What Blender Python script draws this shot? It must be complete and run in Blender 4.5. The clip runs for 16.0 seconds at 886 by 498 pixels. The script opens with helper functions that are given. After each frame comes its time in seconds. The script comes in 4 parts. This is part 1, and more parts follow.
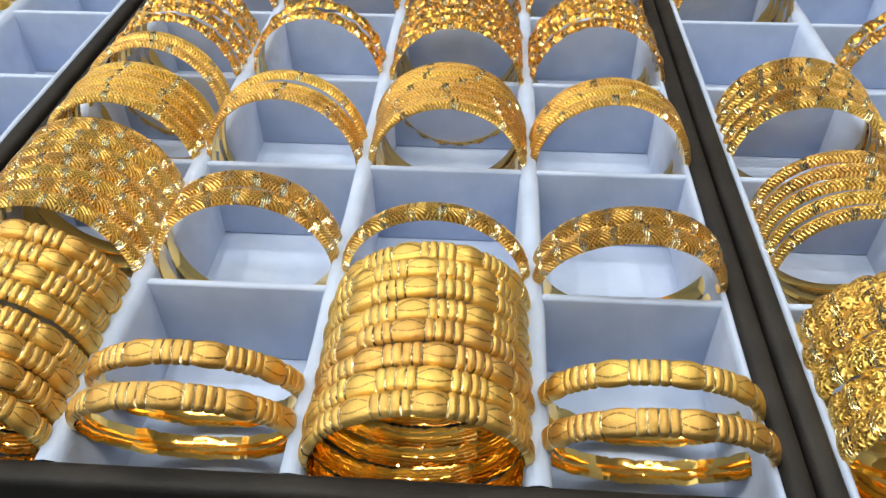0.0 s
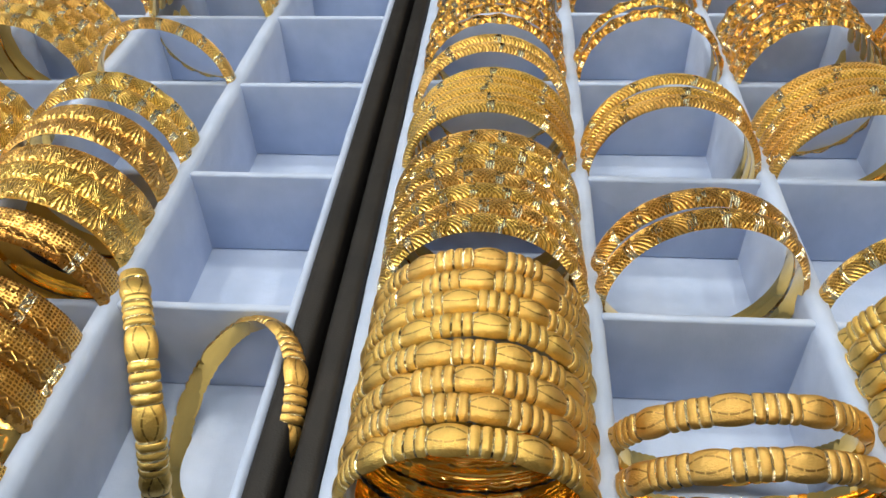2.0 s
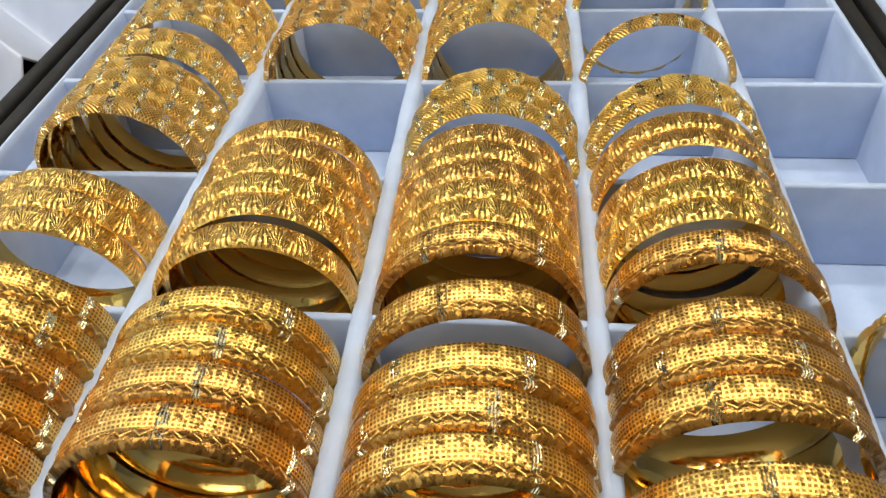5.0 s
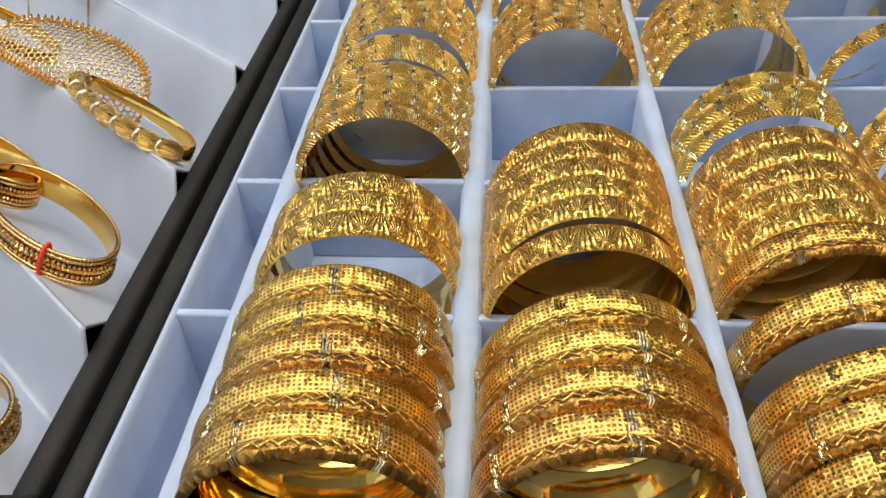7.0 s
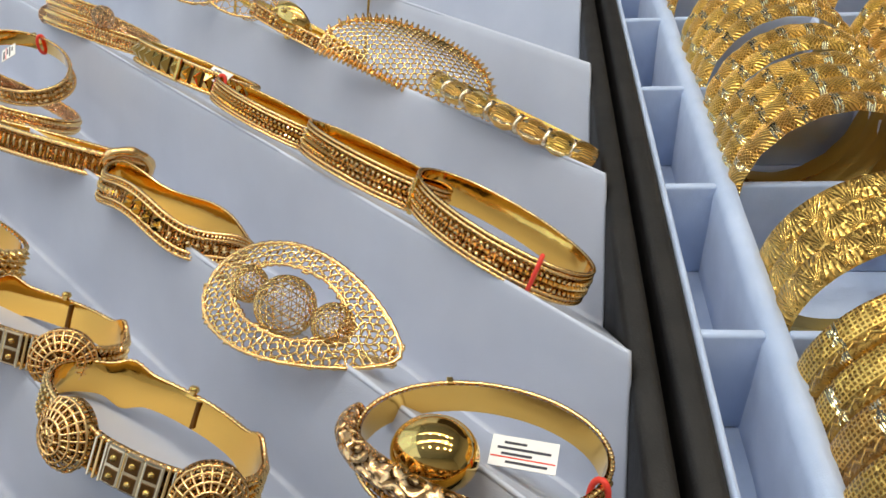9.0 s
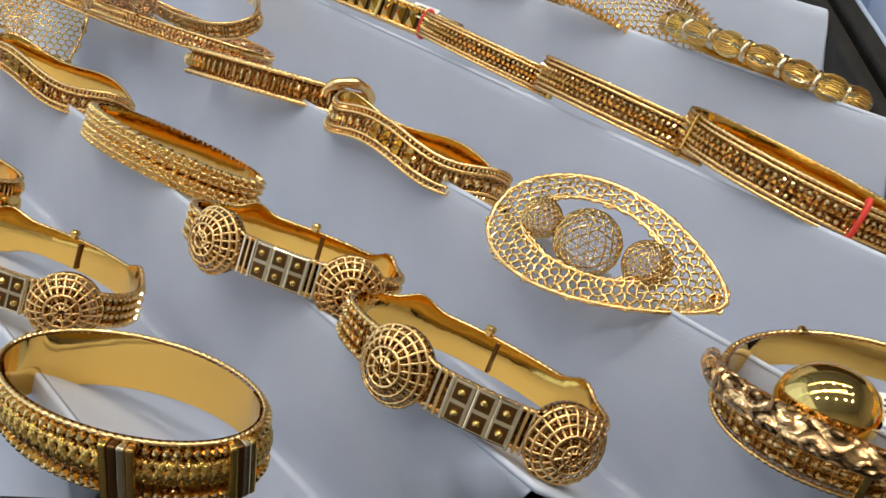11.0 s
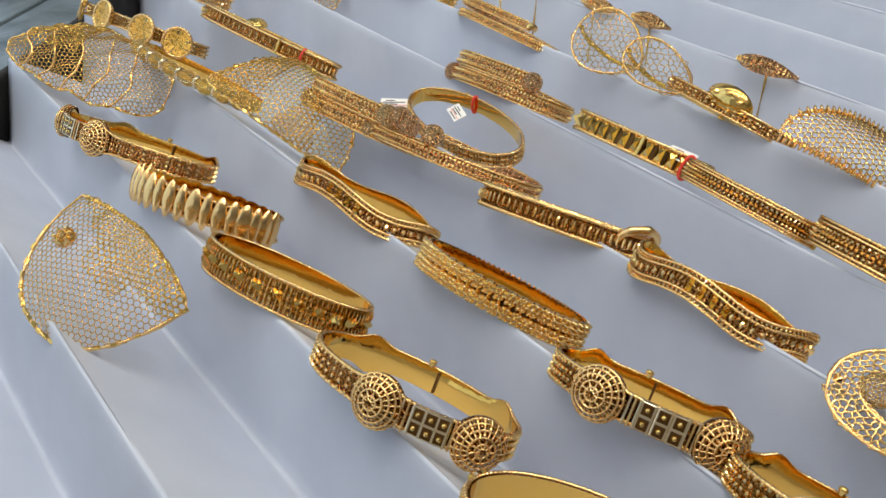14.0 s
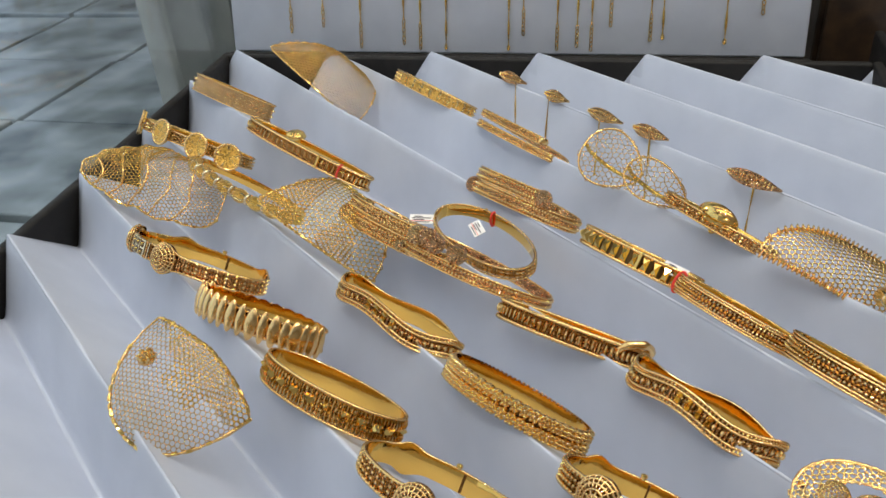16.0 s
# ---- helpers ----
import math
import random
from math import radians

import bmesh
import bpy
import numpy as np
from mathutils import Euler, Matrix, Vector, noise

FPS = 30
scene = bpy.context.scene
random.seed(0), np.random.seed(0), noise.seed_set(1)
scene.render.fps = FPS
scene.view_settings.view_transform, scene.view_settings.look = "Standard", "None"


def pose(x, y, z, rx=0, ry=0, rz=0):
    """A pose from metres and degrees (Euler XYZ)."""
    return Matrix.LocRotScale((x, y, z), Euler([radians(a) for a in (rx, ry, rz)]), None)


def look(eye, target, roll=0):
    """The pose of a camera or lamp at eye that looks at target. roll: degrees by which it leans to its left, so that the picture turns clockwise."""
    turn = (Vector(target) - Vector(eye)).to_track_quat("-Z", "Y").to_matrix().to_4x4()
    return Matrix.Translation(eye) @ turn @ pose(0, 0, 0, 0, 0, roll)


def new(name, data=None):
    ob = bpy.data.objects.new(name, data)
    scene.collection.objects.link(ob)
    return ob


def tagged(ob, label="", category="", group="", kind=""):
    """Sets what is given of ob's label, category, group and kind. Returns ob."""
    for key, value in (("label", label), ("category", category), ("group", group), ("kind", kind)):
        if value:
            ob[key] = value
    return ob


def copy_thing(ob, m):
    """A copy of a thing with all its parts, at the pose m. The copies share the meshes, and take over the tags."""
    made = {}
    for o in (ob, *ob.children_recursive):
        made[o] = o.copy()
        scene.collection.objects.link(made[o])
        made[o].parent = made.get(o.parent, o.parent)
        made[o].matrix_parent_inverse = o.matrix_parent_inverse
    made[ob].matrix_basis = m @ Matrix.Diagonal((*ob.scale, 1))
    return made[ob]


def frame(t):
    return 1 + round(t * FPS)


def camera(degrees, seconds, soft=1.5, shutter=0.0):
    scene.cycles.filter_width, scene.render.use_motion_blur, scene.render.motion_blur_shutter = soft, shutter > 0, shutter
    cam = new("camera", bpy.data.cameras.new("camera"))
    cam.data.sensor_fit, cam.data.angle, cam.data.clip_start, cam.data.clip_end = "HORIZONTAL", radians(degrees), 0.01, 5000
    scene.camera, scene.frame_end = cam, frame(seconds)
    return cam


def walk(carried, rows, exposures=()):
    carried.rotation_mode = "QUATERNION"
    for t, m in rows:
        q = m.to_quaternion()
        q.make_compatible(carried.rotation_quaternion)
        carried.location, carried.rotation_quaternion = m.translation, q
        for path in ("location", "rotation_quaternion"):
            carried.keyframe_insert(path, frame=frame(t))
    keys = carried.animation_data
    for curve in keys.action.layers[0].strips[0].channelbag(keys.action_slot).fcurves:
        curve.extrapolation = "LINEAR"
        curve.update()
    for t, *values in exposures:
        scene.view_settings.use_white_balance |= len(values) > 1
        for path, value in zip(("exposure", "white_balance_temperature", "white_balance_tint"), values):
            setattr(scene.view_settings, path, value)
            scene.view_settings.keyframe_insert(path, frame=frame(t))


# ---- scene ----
cam = camera(58.0, 16.0)
PATH = [
    (0, (1.251, -2.072, 2.478), (1.148, -0.557, 1.177), -0.4),
    (0.5, (0.947, -2.019, 2.394), (0.826, -0.495, 1.105), -0.7),
    (1, (0.588, -2.064, 2.344), (0.459, -0.526, 1.072), -0.8),
    (1.5, (0.132, -1.984, 2.388), (-0.022, -0.444, 1.121), -1.5),
    (2, (-0.323, -1.841, 2.301), (-0.484, -0.316, 1.018), -2.3),
    (2.5, (-0.631, -1.736, 2.193), (-0.804, -0.218, 0.903), -3.1),
    (3, (-0.842, -1.715, 2.288), (-1.021, -0.205, 0.989), -3.3),
    (3.5, (-1.243, -1.781, 2.345), (-1.434, -0.278, 1.039), -3.8),
    (4, (-1.7, -1.784, 2.39), (-1.891, -0.287, 1.078), -3.5),
    (4.5, (-2.211, -1.762, 2.343), (-2.406, -0.262, 1.035), -3.4),
    (5, (-2.662, -1.763, 2.337), (-2.849, -0.269, 1.02), -3.3),
    (7.3, (-3.947, -1.865, 2.257), (-4.078, -0.325, 0.986), -2.5),
    (7.5, (-4.031, -1.902, 2.225), (-4.149, -0.36, 0.957), -2.5),
    (8, (-4.48, -2.019, 2.217), (-4.619, -0.474, 0.954), -3.2),
    (8.5, (-5.054, -1.913, 2.141), (-5.232, -0.355, 0.901), -4.0),
    (9, (-5.423, -1.691, 2.092), (-5.633, -0.123, 0.869), -4.5),
    (9.2, (-5.505, -1.605, 2.113), (-5.725, -0.036, 0.892), -4.7),
    (11.3, (-6.201, -1.718, 1.871), (-6.498, -0.183, 0.624), -4.0),
    (11.5, (-6.196, -1.75, 1.881), (-6.493, -0.217, 0.632), -4.0),
    (12, (-6.343, -1.893, 2.018), (-6.637, -0.369, 0.757), -3.9),
    (12.5, (-6.743, -1.857, 2.135), (-7.061, -0.334, 0.878), -3.5),
    (13, (-7.023, -1.829, 2.262), (-7.403, -0.276, 1.06), -3.4),
    (13.5, (-7.079, -1.922, 2.345), (-7.478, -0.36, 1.161), -3.0),
    (14, (-7.079, -1.939, 2.475), (-7.488, -0.372, 1.302), -3.2),
    (14.5, (-7.036, -2.132, 2.869), (-7.458, -0.564, 1.701), -3.6),
    (15, (-7.01, -2.183, 2.986), (-7.469, -0.605, 1.846), -4.2),
    (15.5, (-6.99, -2.182, 3.013), (-7.462, -0.572, 1.926), -4.6),
    (16, (-6.995, -2.196, 3.054), (-7.468, -0.575, 1.982), -4.8),
]
K = 0.1
walk(cam, [(t, look([K * v for v in eye], [K * v for v in target], roll)) for t, eye, target, roll in PATH],
     [(0, -0.38), (2.5, -0.66), (5, -0.64), (8, -0.84), (9.2, -0.84), (11.5, -0.94), (12, -0.6), (12.5, -0.5), (13, -0.8), (13.5, -0.97), (16, -1.06)])

# ---- light ----
world = bpy.data.worlds.new("shop")
scene.world = world
world.use_nodes = True
world.node_tree.nodes["Background"].inputs[0].default_value = (0.72, 0.84, 1.0, 1)
world.node_tree.nodes["Background"].inputs[1].default_value = 1.9


def lamp(name, loc, target, size, power, color, shape="RECTANGLE"):
    data = bpy.data.lights.new(name, "AREA")
    data.shape, data.size, data.size_y = shape, size[0], size[1]
    data.energy, data.color = power, color
    ob = new(name, data)
    ob.matrix_world = look(loc, target)
    return ob


# downlights of the shop; the strips and the street-side panel are added, unseen fill
for i in range(5):
    for j in range(3):
        x, y = -1.3 + 0.55 * i, -0.65 + 0.62 * j
        lamp("downlight", (x, y, 1.75), (x, y, 0), (0.06, 0.06), 4.6, (1.0, 0.94, 0.80), "DISK")
# two long strips added overhead as fill, with no known lamp behind them
for y in (-0.1, 0.75):
    lamp("fill_strip", (-0.35, y, 1.9), (-0.35, y, 0), (2.6, 0.10), 6.5, (1.0, 0.96, 0.87))
# added fill lamp aimed at the necklace board, its source unseen
lamp("board_fill", (-0.60, -0.05, 1.25), (-0.70, 0.50, 0.10), (1.6, 0.06), 3.5, (1.0, 0.9, 0.74))
# added panel outside the glass, filling in for daylight from the street
lamp("street_fill", (-2.6, 0.3, 1.0), (-0.6, 0.2, 0.0), (1.2, 1.4), 3.5, (0.72, 0.86, 1.0))

# ---- materials ----


def mat(name, color, rough=0.5, metal=0.0):
    m = bpy.data.materials.new(name)
    m.use_nodes = True
    b = m.node_tree.nodes["Principled BSDF"]
    b.inputs["Base Color"].default_value = (*color, 1)
    b.inputs["Roughness"].default_value = rough
    b.inputs["Metallic"].default_value = metal
    return m


def op(nt, kind, *args):
    """A Math node; numbers and sockets alike as inputs."""
    n = nt.nodes.new("ShaderNodeMath")
    n.operation = kind
    for k, v in enumerate(args):
        if isinstance(v, (int, float)):
            n.inputs[k].default_value = v
        else:
            nt.links.new(v, n.inputs[k])
    return n.outputs[0]


def tex_noise(nt, scale, detail=3.0, vec=None):
    n = nt.nodes.new("ShaderNodeTexNoise")
    n.inputs["Scale"].default_value = scale
    n.inputs["Detail"].default_value = detail
    if vec is not None:
        nt.links.new(vec, n.inputs["Vector"])
    return n.outputs["Fac"]


def ramp(nt, fac, stops):
    n = nt.nodes.new("ShaderNodeValToRGB")
    e = n.color_ramp.elements
    while len(e) < len(stops):
        e.new(0.5)
    for el, (p, c) in zip(e, stops):
        el.position, el.color = p, (*c, 1)
    nt.links.new(fac, n.inputs[0])
    return n.outputs[0]


def bump(nt, bsdf, height, strength, dist):
    n = nt.nodes.new("ShaderNodeBump")
    n.inputs["Strength"].default_value = strength
    n.inputs["Distance"].default_value = dist
    nt.links.new(height, n.inputs["Height"])
    nt.links.new(n.outputs[0], bsdf.inputs["Normal"])


def cloth(name, lo, hi, rough, grain, strength, spots=60):
    """Fabric or leatherette: soft mottling and a fine grain."""
    m = mat(name, hi, rough)
    nt = m.node_tree
    b = nt.nodes["Principled BSDF"]
    co = nt.nodes.new("ShaderNodeTexCoord").outputs["Object"]
    nt.links.new(ramp(nt, tex_noise(nt, spots, 5, co), [(0.3, lo), (0.7, hi)]), b.inputs["Base Color"])
    h = op(nt, "ADD", tex_noise(nt, grain, 2, co), op(nt, "MULTIPLY", tex_noise(nt, grain * 0.06, 2, co), 2.5))
    bump(nt, b, h, strength, 0.0006)
    return m


BLUE = cloth("pale_blue_suede", (0.36, 0.455, 0.655), (0.44, 0.535, 0.735), 0.95, 2600, 0.25)
BLUE.node_tree.nodes["Principled BSDF"].inputs["Sheen Weight"].default_value = 0.25
WHITE = cloth("white_leatherette", (0.425, 0.47, 0.585), (0.485, 0.53, 0.645), 0.42, 1800, 0.10, 25)
BLACK = cloth("black_leatherette", (0.008, 0.008, 0.009), (0.017, 0.016, 0.016), 0.62, 1500, 0.3)
BLACK.node_tree.nodes["Principled BSDF"].inputs["Specular IOR Level"].default_value = 0.3
TABLE = cloth("dark_counter", (0.02, 0.02, 0.024), (0.035, 0.033, 0.034), 0.3, 300, 0.05)
WOOD = cloth("dark_wood", (0.02, 0.012, 0.008), (0.06, 0.035, 0.02), 0.4, 200, 0.1)
PLASTER = cloth("cream_wall", (0.50, 0.46, 0.40), (0.58, 0.54, 0.47), 0.8, 200, 0.1)
CEILING = cloth("white_ceiling", (0.64, 0.66, 0.70), (0.72, 0.74, 0.78), 0.8, 200, 0.1)
PAPER = cloth("white_card", (0.78, 0.78, 0.78), (0.85, 0.85, 0.85), 0.6, 900, 0.05)
INK = mat("ink", (0.03, 0.03, 0.05), 0.6)
RED = mat("red_thread", (0.75, 0.05, 0.03), 0.5)


def polished(name, color, rough):
    m = mat(name, color, rough, 1)
    nt = m.node_tree
    b = nt.nodes["Principled BSDF"]
    co = nt.nodes.new("ShaderNodeTexCoord").outputs["Object"]
    n = tex_noise(nt, 90, 3, co)
    nt.links.new(op(nt, "ADD", op(nt, "MULTIPLY", tex_noise(nt, 700, 2, co), 0.12), rough - 0.04), b.inputs["Roughness"])
    bump(nt, b, n, 0.25, 0.0006)
    return m


YELLOW, HOLLOW_SHADE, PALE = (0.97, 0.62, 0.16), (0.38, 0.18, 0.035), (0.95, 0.80, 0.45)
# darker tone for filigree gaps: their shade is painted into the gold
GAP_SHADE = (0.26, 0.12, 0.035)
LINING = polished("gold_polished", (1.0, 0.63, 0.16), 0.06)
SHINY = polished("gold_mirror", (0.9, 0.62, 0.2), 0.05)


def worked(name, pattern, patch=0.0, depth=0.0005, yellow=YELLOW, rough=0.30, hollow_shade=HOLLOW_SHADE, facets=0.0):
    """Worked gold: a tooled pattern over the band's own length and width (UV in mm), with bright-cut patches. Shade in
    the hollows is put into the colour.
    """
    m = mat(name, yellow, rough, 1)
    nt = m.node_tree
    b = nt.nodes["Principled BSDF"]
    uv = nt.nodes.new("ShaderNodeUVMap").outputs[0]
    sep = nt.nodes.new("ShaderNodeSeparateXYZ")
    nt.links.new(uv, sep.inputs[0])
    u, v = sep.outputs[0], sep.outputs[1]
    rnd = nt.nodes.new("ShaderNodeObjectInfo").outputs["Random"]
    p = pattern(nt, u, v)
    seam = None
    if isinstance(p, tuple):
        p, seam = p
    fine = nt.nodes.new("ShaderNodeTexVoronoi")
    fine.inputs["Scale"].default_value = 1.6
    nt.links.new(uv, fine.inputs["Vector"])
    col = ramp(nt, p, [(0.08, hollow_shade), (0.42, tuple(0.75 * c for c in yellow)), (0.72, yellow)])
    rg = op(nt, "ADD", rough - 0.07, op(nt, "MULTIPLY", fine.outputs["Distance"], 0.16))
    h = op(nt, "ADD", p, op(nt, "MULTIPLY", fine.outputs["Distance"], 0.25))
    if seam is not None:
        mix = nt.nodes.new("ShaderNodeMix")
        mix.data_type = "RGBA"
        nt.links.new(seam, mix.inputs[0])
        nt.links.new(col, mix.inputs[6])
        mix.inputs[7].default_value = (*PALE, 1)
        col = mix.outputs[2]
        rg = op(nt, "SUBTRACT", rg, op(nt, "MULTIPLY", seam, 0.2))
    if patch:
        f = op(nt, "FRACT", op(nt, "ADD", op(nt, "DIVIDE", u, patch), op(nt, "MULTIPLY", rnd, 7.3)))
        broken = op(nt, "GREATER_THAN", tex_noise(nt, 0.5, 2, uv), 0.47)
        mask = op(nt, "MULTIPLY", op(nt, "LESS_THAN", f, 2.8 / patch), broken)
        mix = nt.nodes.new("ShaderNodeMix")
        mix.data_type = "RGBA"
        nt.links.new(mask, mix.inputs[0])
        nt.links.new(col, mix.inputs[6])
        mix.inputs[7].default_value = (*PALE, 1)
        col = mix.outputs[2]
        rg = op(nt, "SUBTRACT", rg, op(nt, "MULTIPLY", mask, 0.16))
        cut = op(nt, "PINGPONG", op(nt, "MULTIPLY", u, 1.0), 0.4)
        h = op(nt, "ADD", op(nt, "MULTIPLY", h, op(nt, "SUBTRACT", 1.0, mask)), op(nt, "MULTIPLY", mask, op(nt, "MULTIPLY", cut, 3.0)))
    hue = nt.nodes.new("ShaderNodeHueSaturation")
    nt.links.new(op(nt, "ADD", 0.491, op(nt, "MULTIPLY", rnd, 0.016)), hue.inputs["Hue"])
    nt.links.new(op(nt, "ADD", 0.92, op(nt, "MULTIPLY", rnd, 0.14)), hue.inputs["Value"])
    nt.links.new(col, hue.inputs["Color"])
    nt.links.new(hue.outputs[0], b.inputs["Base Color"])
    nt.links.new(rg, b.inputs["Roughness"])
    bump(nt, b, h, 0.9, depth)
    if facets or seam is not None:
        # diamond-cut facets: every small cell leans its own way
        cell = nt.nodes.new("ShaderNodeTexVoronoi")
        cell.inputs["Scale"].default_value = 0.85
        nt.links.new(uv, cell.inputs["Vector"])
        lean = nt.nodes.new("ShaderNodeVectorMath")
        lean.operation = "SUBTRACT"
        nt.links.new(cell.outputs["Color"], lean.inputs[0])
        lean.inputs[1].default_value = (0.5, 0.5, 0.5)
        amount = nt.nodes.new("ShaderNodeVectorMath")
        amount.operation = "SCALE"
        nt.links.new(lean.outputs[0], amount.inputs[0])
        amount.inputs["Scale"].default_value = facets
        if seam is not None:
            nt.links.new(op(nt, "ADD", op(nt, "MULTIPLY", seam, 1.3), 0.08), amount.inputs["Scale"])
        total = nt.nodes.new("ShaderNodeVectorMath")
        total.operation = "ADD"
        nt.links.new(b.inputs["Normal"].links[0].from_socket, total.inputs[0])
        nt.links.new(amount.outputs[0], total.inputs[1])
        unit = nt.nodes.new("ShaderNodeVectorMath")
        unit.operation = "NORMALIZE"
        nt.links.new(total.outputs[0], unit.inputs[0])
        nt.links.new(unit.outputs[0], b.inputs["Normal"])
    return m


def sn(nt, x, period):
    return op(nt, "SINE", op(nt, "MULTIPLY", x, math.pi / period))


def pat_ribs(nt, u, v):
    return op(nt, "ADD", 0.62, op(nt, "MULTIPLY", sn(nt, op(nt, "ADD", u, op(nt, "MULTIPLY", v, 0.1)), 0.30), 0.30))


def pat_barrel(nt, u, v):
    """Satin barrels with dashed grooves, their shade put into the colour, and pale seams between the beads."""
    m = op(nt, "FRACT", op(nt, "DIVIDE", u, 2 * math.pi * 31.2 / 10))
    long = op(nt, "LESS_THAN", m, 0.46)
    q1 = op(nt, "DIVIDE", m, 0.46)
    q2 = op(nt, "FRACT", op(nt, "MULTIPLY", op(nt, "SUBTRACT", m, 0.46), 4 / 0.54))
    q = op(nt, "ADD", op(nt, "MULTIPLY", q1, long), op(nt, "MULTIPLY", q2, op(nt, "SUBTRACT", 1.0, long)))
    mid = op(nt, "PINGPONG", q, 0.5)
    rest = op(nt, "SUBTRACT", 1.0, long)
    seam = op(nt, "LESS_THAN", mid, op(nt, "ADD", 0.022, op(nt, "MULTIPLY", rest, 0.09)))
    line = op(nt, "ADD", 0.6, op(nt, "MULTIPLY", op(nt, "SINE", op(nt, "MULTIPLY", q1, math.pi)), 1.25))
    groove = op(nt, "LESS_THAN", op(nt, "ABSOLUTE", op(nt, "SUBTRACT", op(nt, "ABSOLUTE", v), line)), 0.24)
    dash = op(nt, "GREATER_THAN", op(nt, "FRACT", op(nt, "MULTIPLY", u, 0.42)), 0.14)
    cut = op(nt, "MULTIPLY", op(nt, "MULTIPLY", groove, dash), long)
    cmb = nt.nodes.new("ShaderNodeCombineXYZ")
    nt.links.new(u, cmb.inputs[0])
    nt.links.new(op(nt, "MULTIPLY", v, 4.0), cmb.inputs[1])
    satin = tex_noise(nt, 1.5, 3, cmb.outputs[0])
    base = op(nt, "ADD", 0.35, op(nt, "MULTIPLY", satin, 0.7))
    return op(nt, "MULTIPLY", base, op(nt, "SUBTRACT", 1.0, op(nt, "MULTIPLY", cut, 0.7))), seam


def pat_hatch(nt, u, v):
    """Panels of crosshatched mesh between panels of slanting leaf cuts."""
    a = op(nt, "ABSOLUTE", sn(nt, op(nt, "ADD", u, v), 1.35))
    c = op(nt, "ABSOLUTE", sn(nt, op(nt, "SUBTRACT", u, v), 1.35))
    mesh = op(nt, "SUBTRACT", 1.12, op(nt, "MULTIPLY", op(nt, "MINIMUM", a, c), 1.5))
    leaf = op(nt, "ABSOLUTE", sn(nt, op(nt, "ADD", u, op(nt, "MULTIPLY", op(nt, "ABSOLUTE", v), 1.4)), 1.5))
    panel = op(nt, "GREATER_THAN", op(nt, "FRACT", op(nt, "DIVIDE", u, 13.0)), 0.55)
    return op(nt, "ADD", op(nt, "MULTIPLY", mesh, op(nt, "SUBTRACT", 1.0, panel)), op(nt, "MULTIPLY", leaf, panel))


def pat_weave(nt, u, v):
    k = op(nt, "PINGPONG", v, 0.9)
    a = op(nt, "ABSOLUTE", sn(nt, op(nt, "ADD", u, op(nt, "MULTIPLY", k, 1.3)), 1.4))
    return op(nt, "ADD", op(nt, "MULTIPLY", a, 0.75), op(nt, "MULTIPLY", k, 0.25))


def pat_fan(nt, u, v):
    w = 5.2
    flip = op(nt, "SIGN", op(nt, "SUBTRACT", op(nt, "FRACT", op(nt, "DIVIDE", u, 10.0)), 0.5))
    x = op(nt, "MULTIPLY", op(nt, "SUBTRACT", op(nt, "FRACT", op(nt, "DIVIDE", u, 5.0)), 0.5), 5.0)
    y = op(nt, "ADD", op(nt, "MULTIPLY", v, flip), w)
    ang = op(nt, "ARCTAN2", x, y)
    ray = op(nt, "POWER", op(nt, "ABSOLUTE", op(nt, "COSINE", op(nt, "MULTIPLY", ang, 18.0))), 1.0)
    rad = op(nt, "SQRT", op(nt, "ADD", op(nt, "MULTIPLY", x, x), op(nt, "MULTIPLY", y, y)))
    ring = op(nt, "GREATER_THAN", sn(nt, rad, 2.6), 0.93)
    edge = op(nt, "GREATER_THAN", op(nt, "ABSOLUTE", v), 5.0)
    return op(nt, "MAXIMUM", op(nt, "MAXIMUM", ray, ring), edge)


def pat_grid(nt, u, v):
    """Rows of small square holes, their shade put into the colour, above a border of slanting bright cuts."""
    gu = op(nt, "PINGPONG", u, 0.62)
    gv = op(nt, "PINGPONG", op(nt, "ADD", v, 0.31), 0.62)
    hole = op(nt, "MULTIPLY", op(nt, "GREATER_THAN", gu, 0.24), op(nt, "GREATER_THAN", gv, 0.24))
    mesh = op(nt, "SUBTRACT", 0.95, op(nt, "MULTIPLY", hole, 0.85))
    up = op(nt, "GREATER_THAN", v, -1.3)
    z = op(nt, "ABSOLUTE", op(nt, "SUBTRACT", op(nt, "ADD", v, 3.4), op(nt, "SUBTRACT", op(nt, "PINGPONG", u, 2.2), 1.1)))
    zig = op(nt, "SUBTRACT", 1.0, op(nt, "MINIMUM", op(nt, "MULTIPLY", z, 1.3), 0.85))
    line = op(nt, "LESS_THAN", op(nt, "ABSOLUTE", op(nt, "ADD", v, 1.3)), 0.16)
    both = op(nt, "ADD", op(nt, "MULTIPLY", up, mesh), op(nt, "MULTIPLY", op(nt, "SUBTRACT", 1.0, up), zig))
    return op(nt, "MAXIMUM", both, line)


def pat_floral(nt, u, v):
    vo = nt.nodes.new("ShaderNodeTexVoronoi")
    vo.inputs["Scale"].default_value = 0.34
    cmb = nt.nodes.new("ShaderNodeCombineXYZ")
    nt.links.new(u, cmb.inputs[0])
    nt.links.new(v, cmb.inputs[1])
    nt.links.new(cmb.outputs[0], vo.inputs["Vector"])
    d = vo.outputs["Distance"]
    return op(nt, "ABSOLUTE", op(nt, "COSINE", op(nt, "MULTIPLY", d, 5.5)))


def pat_scroll(nt, u, v):
    return pat_floral(nt, op(nt, "MULTIPLY", u, 1.8), op(nt, "MULTIPLY", v, 1.8))


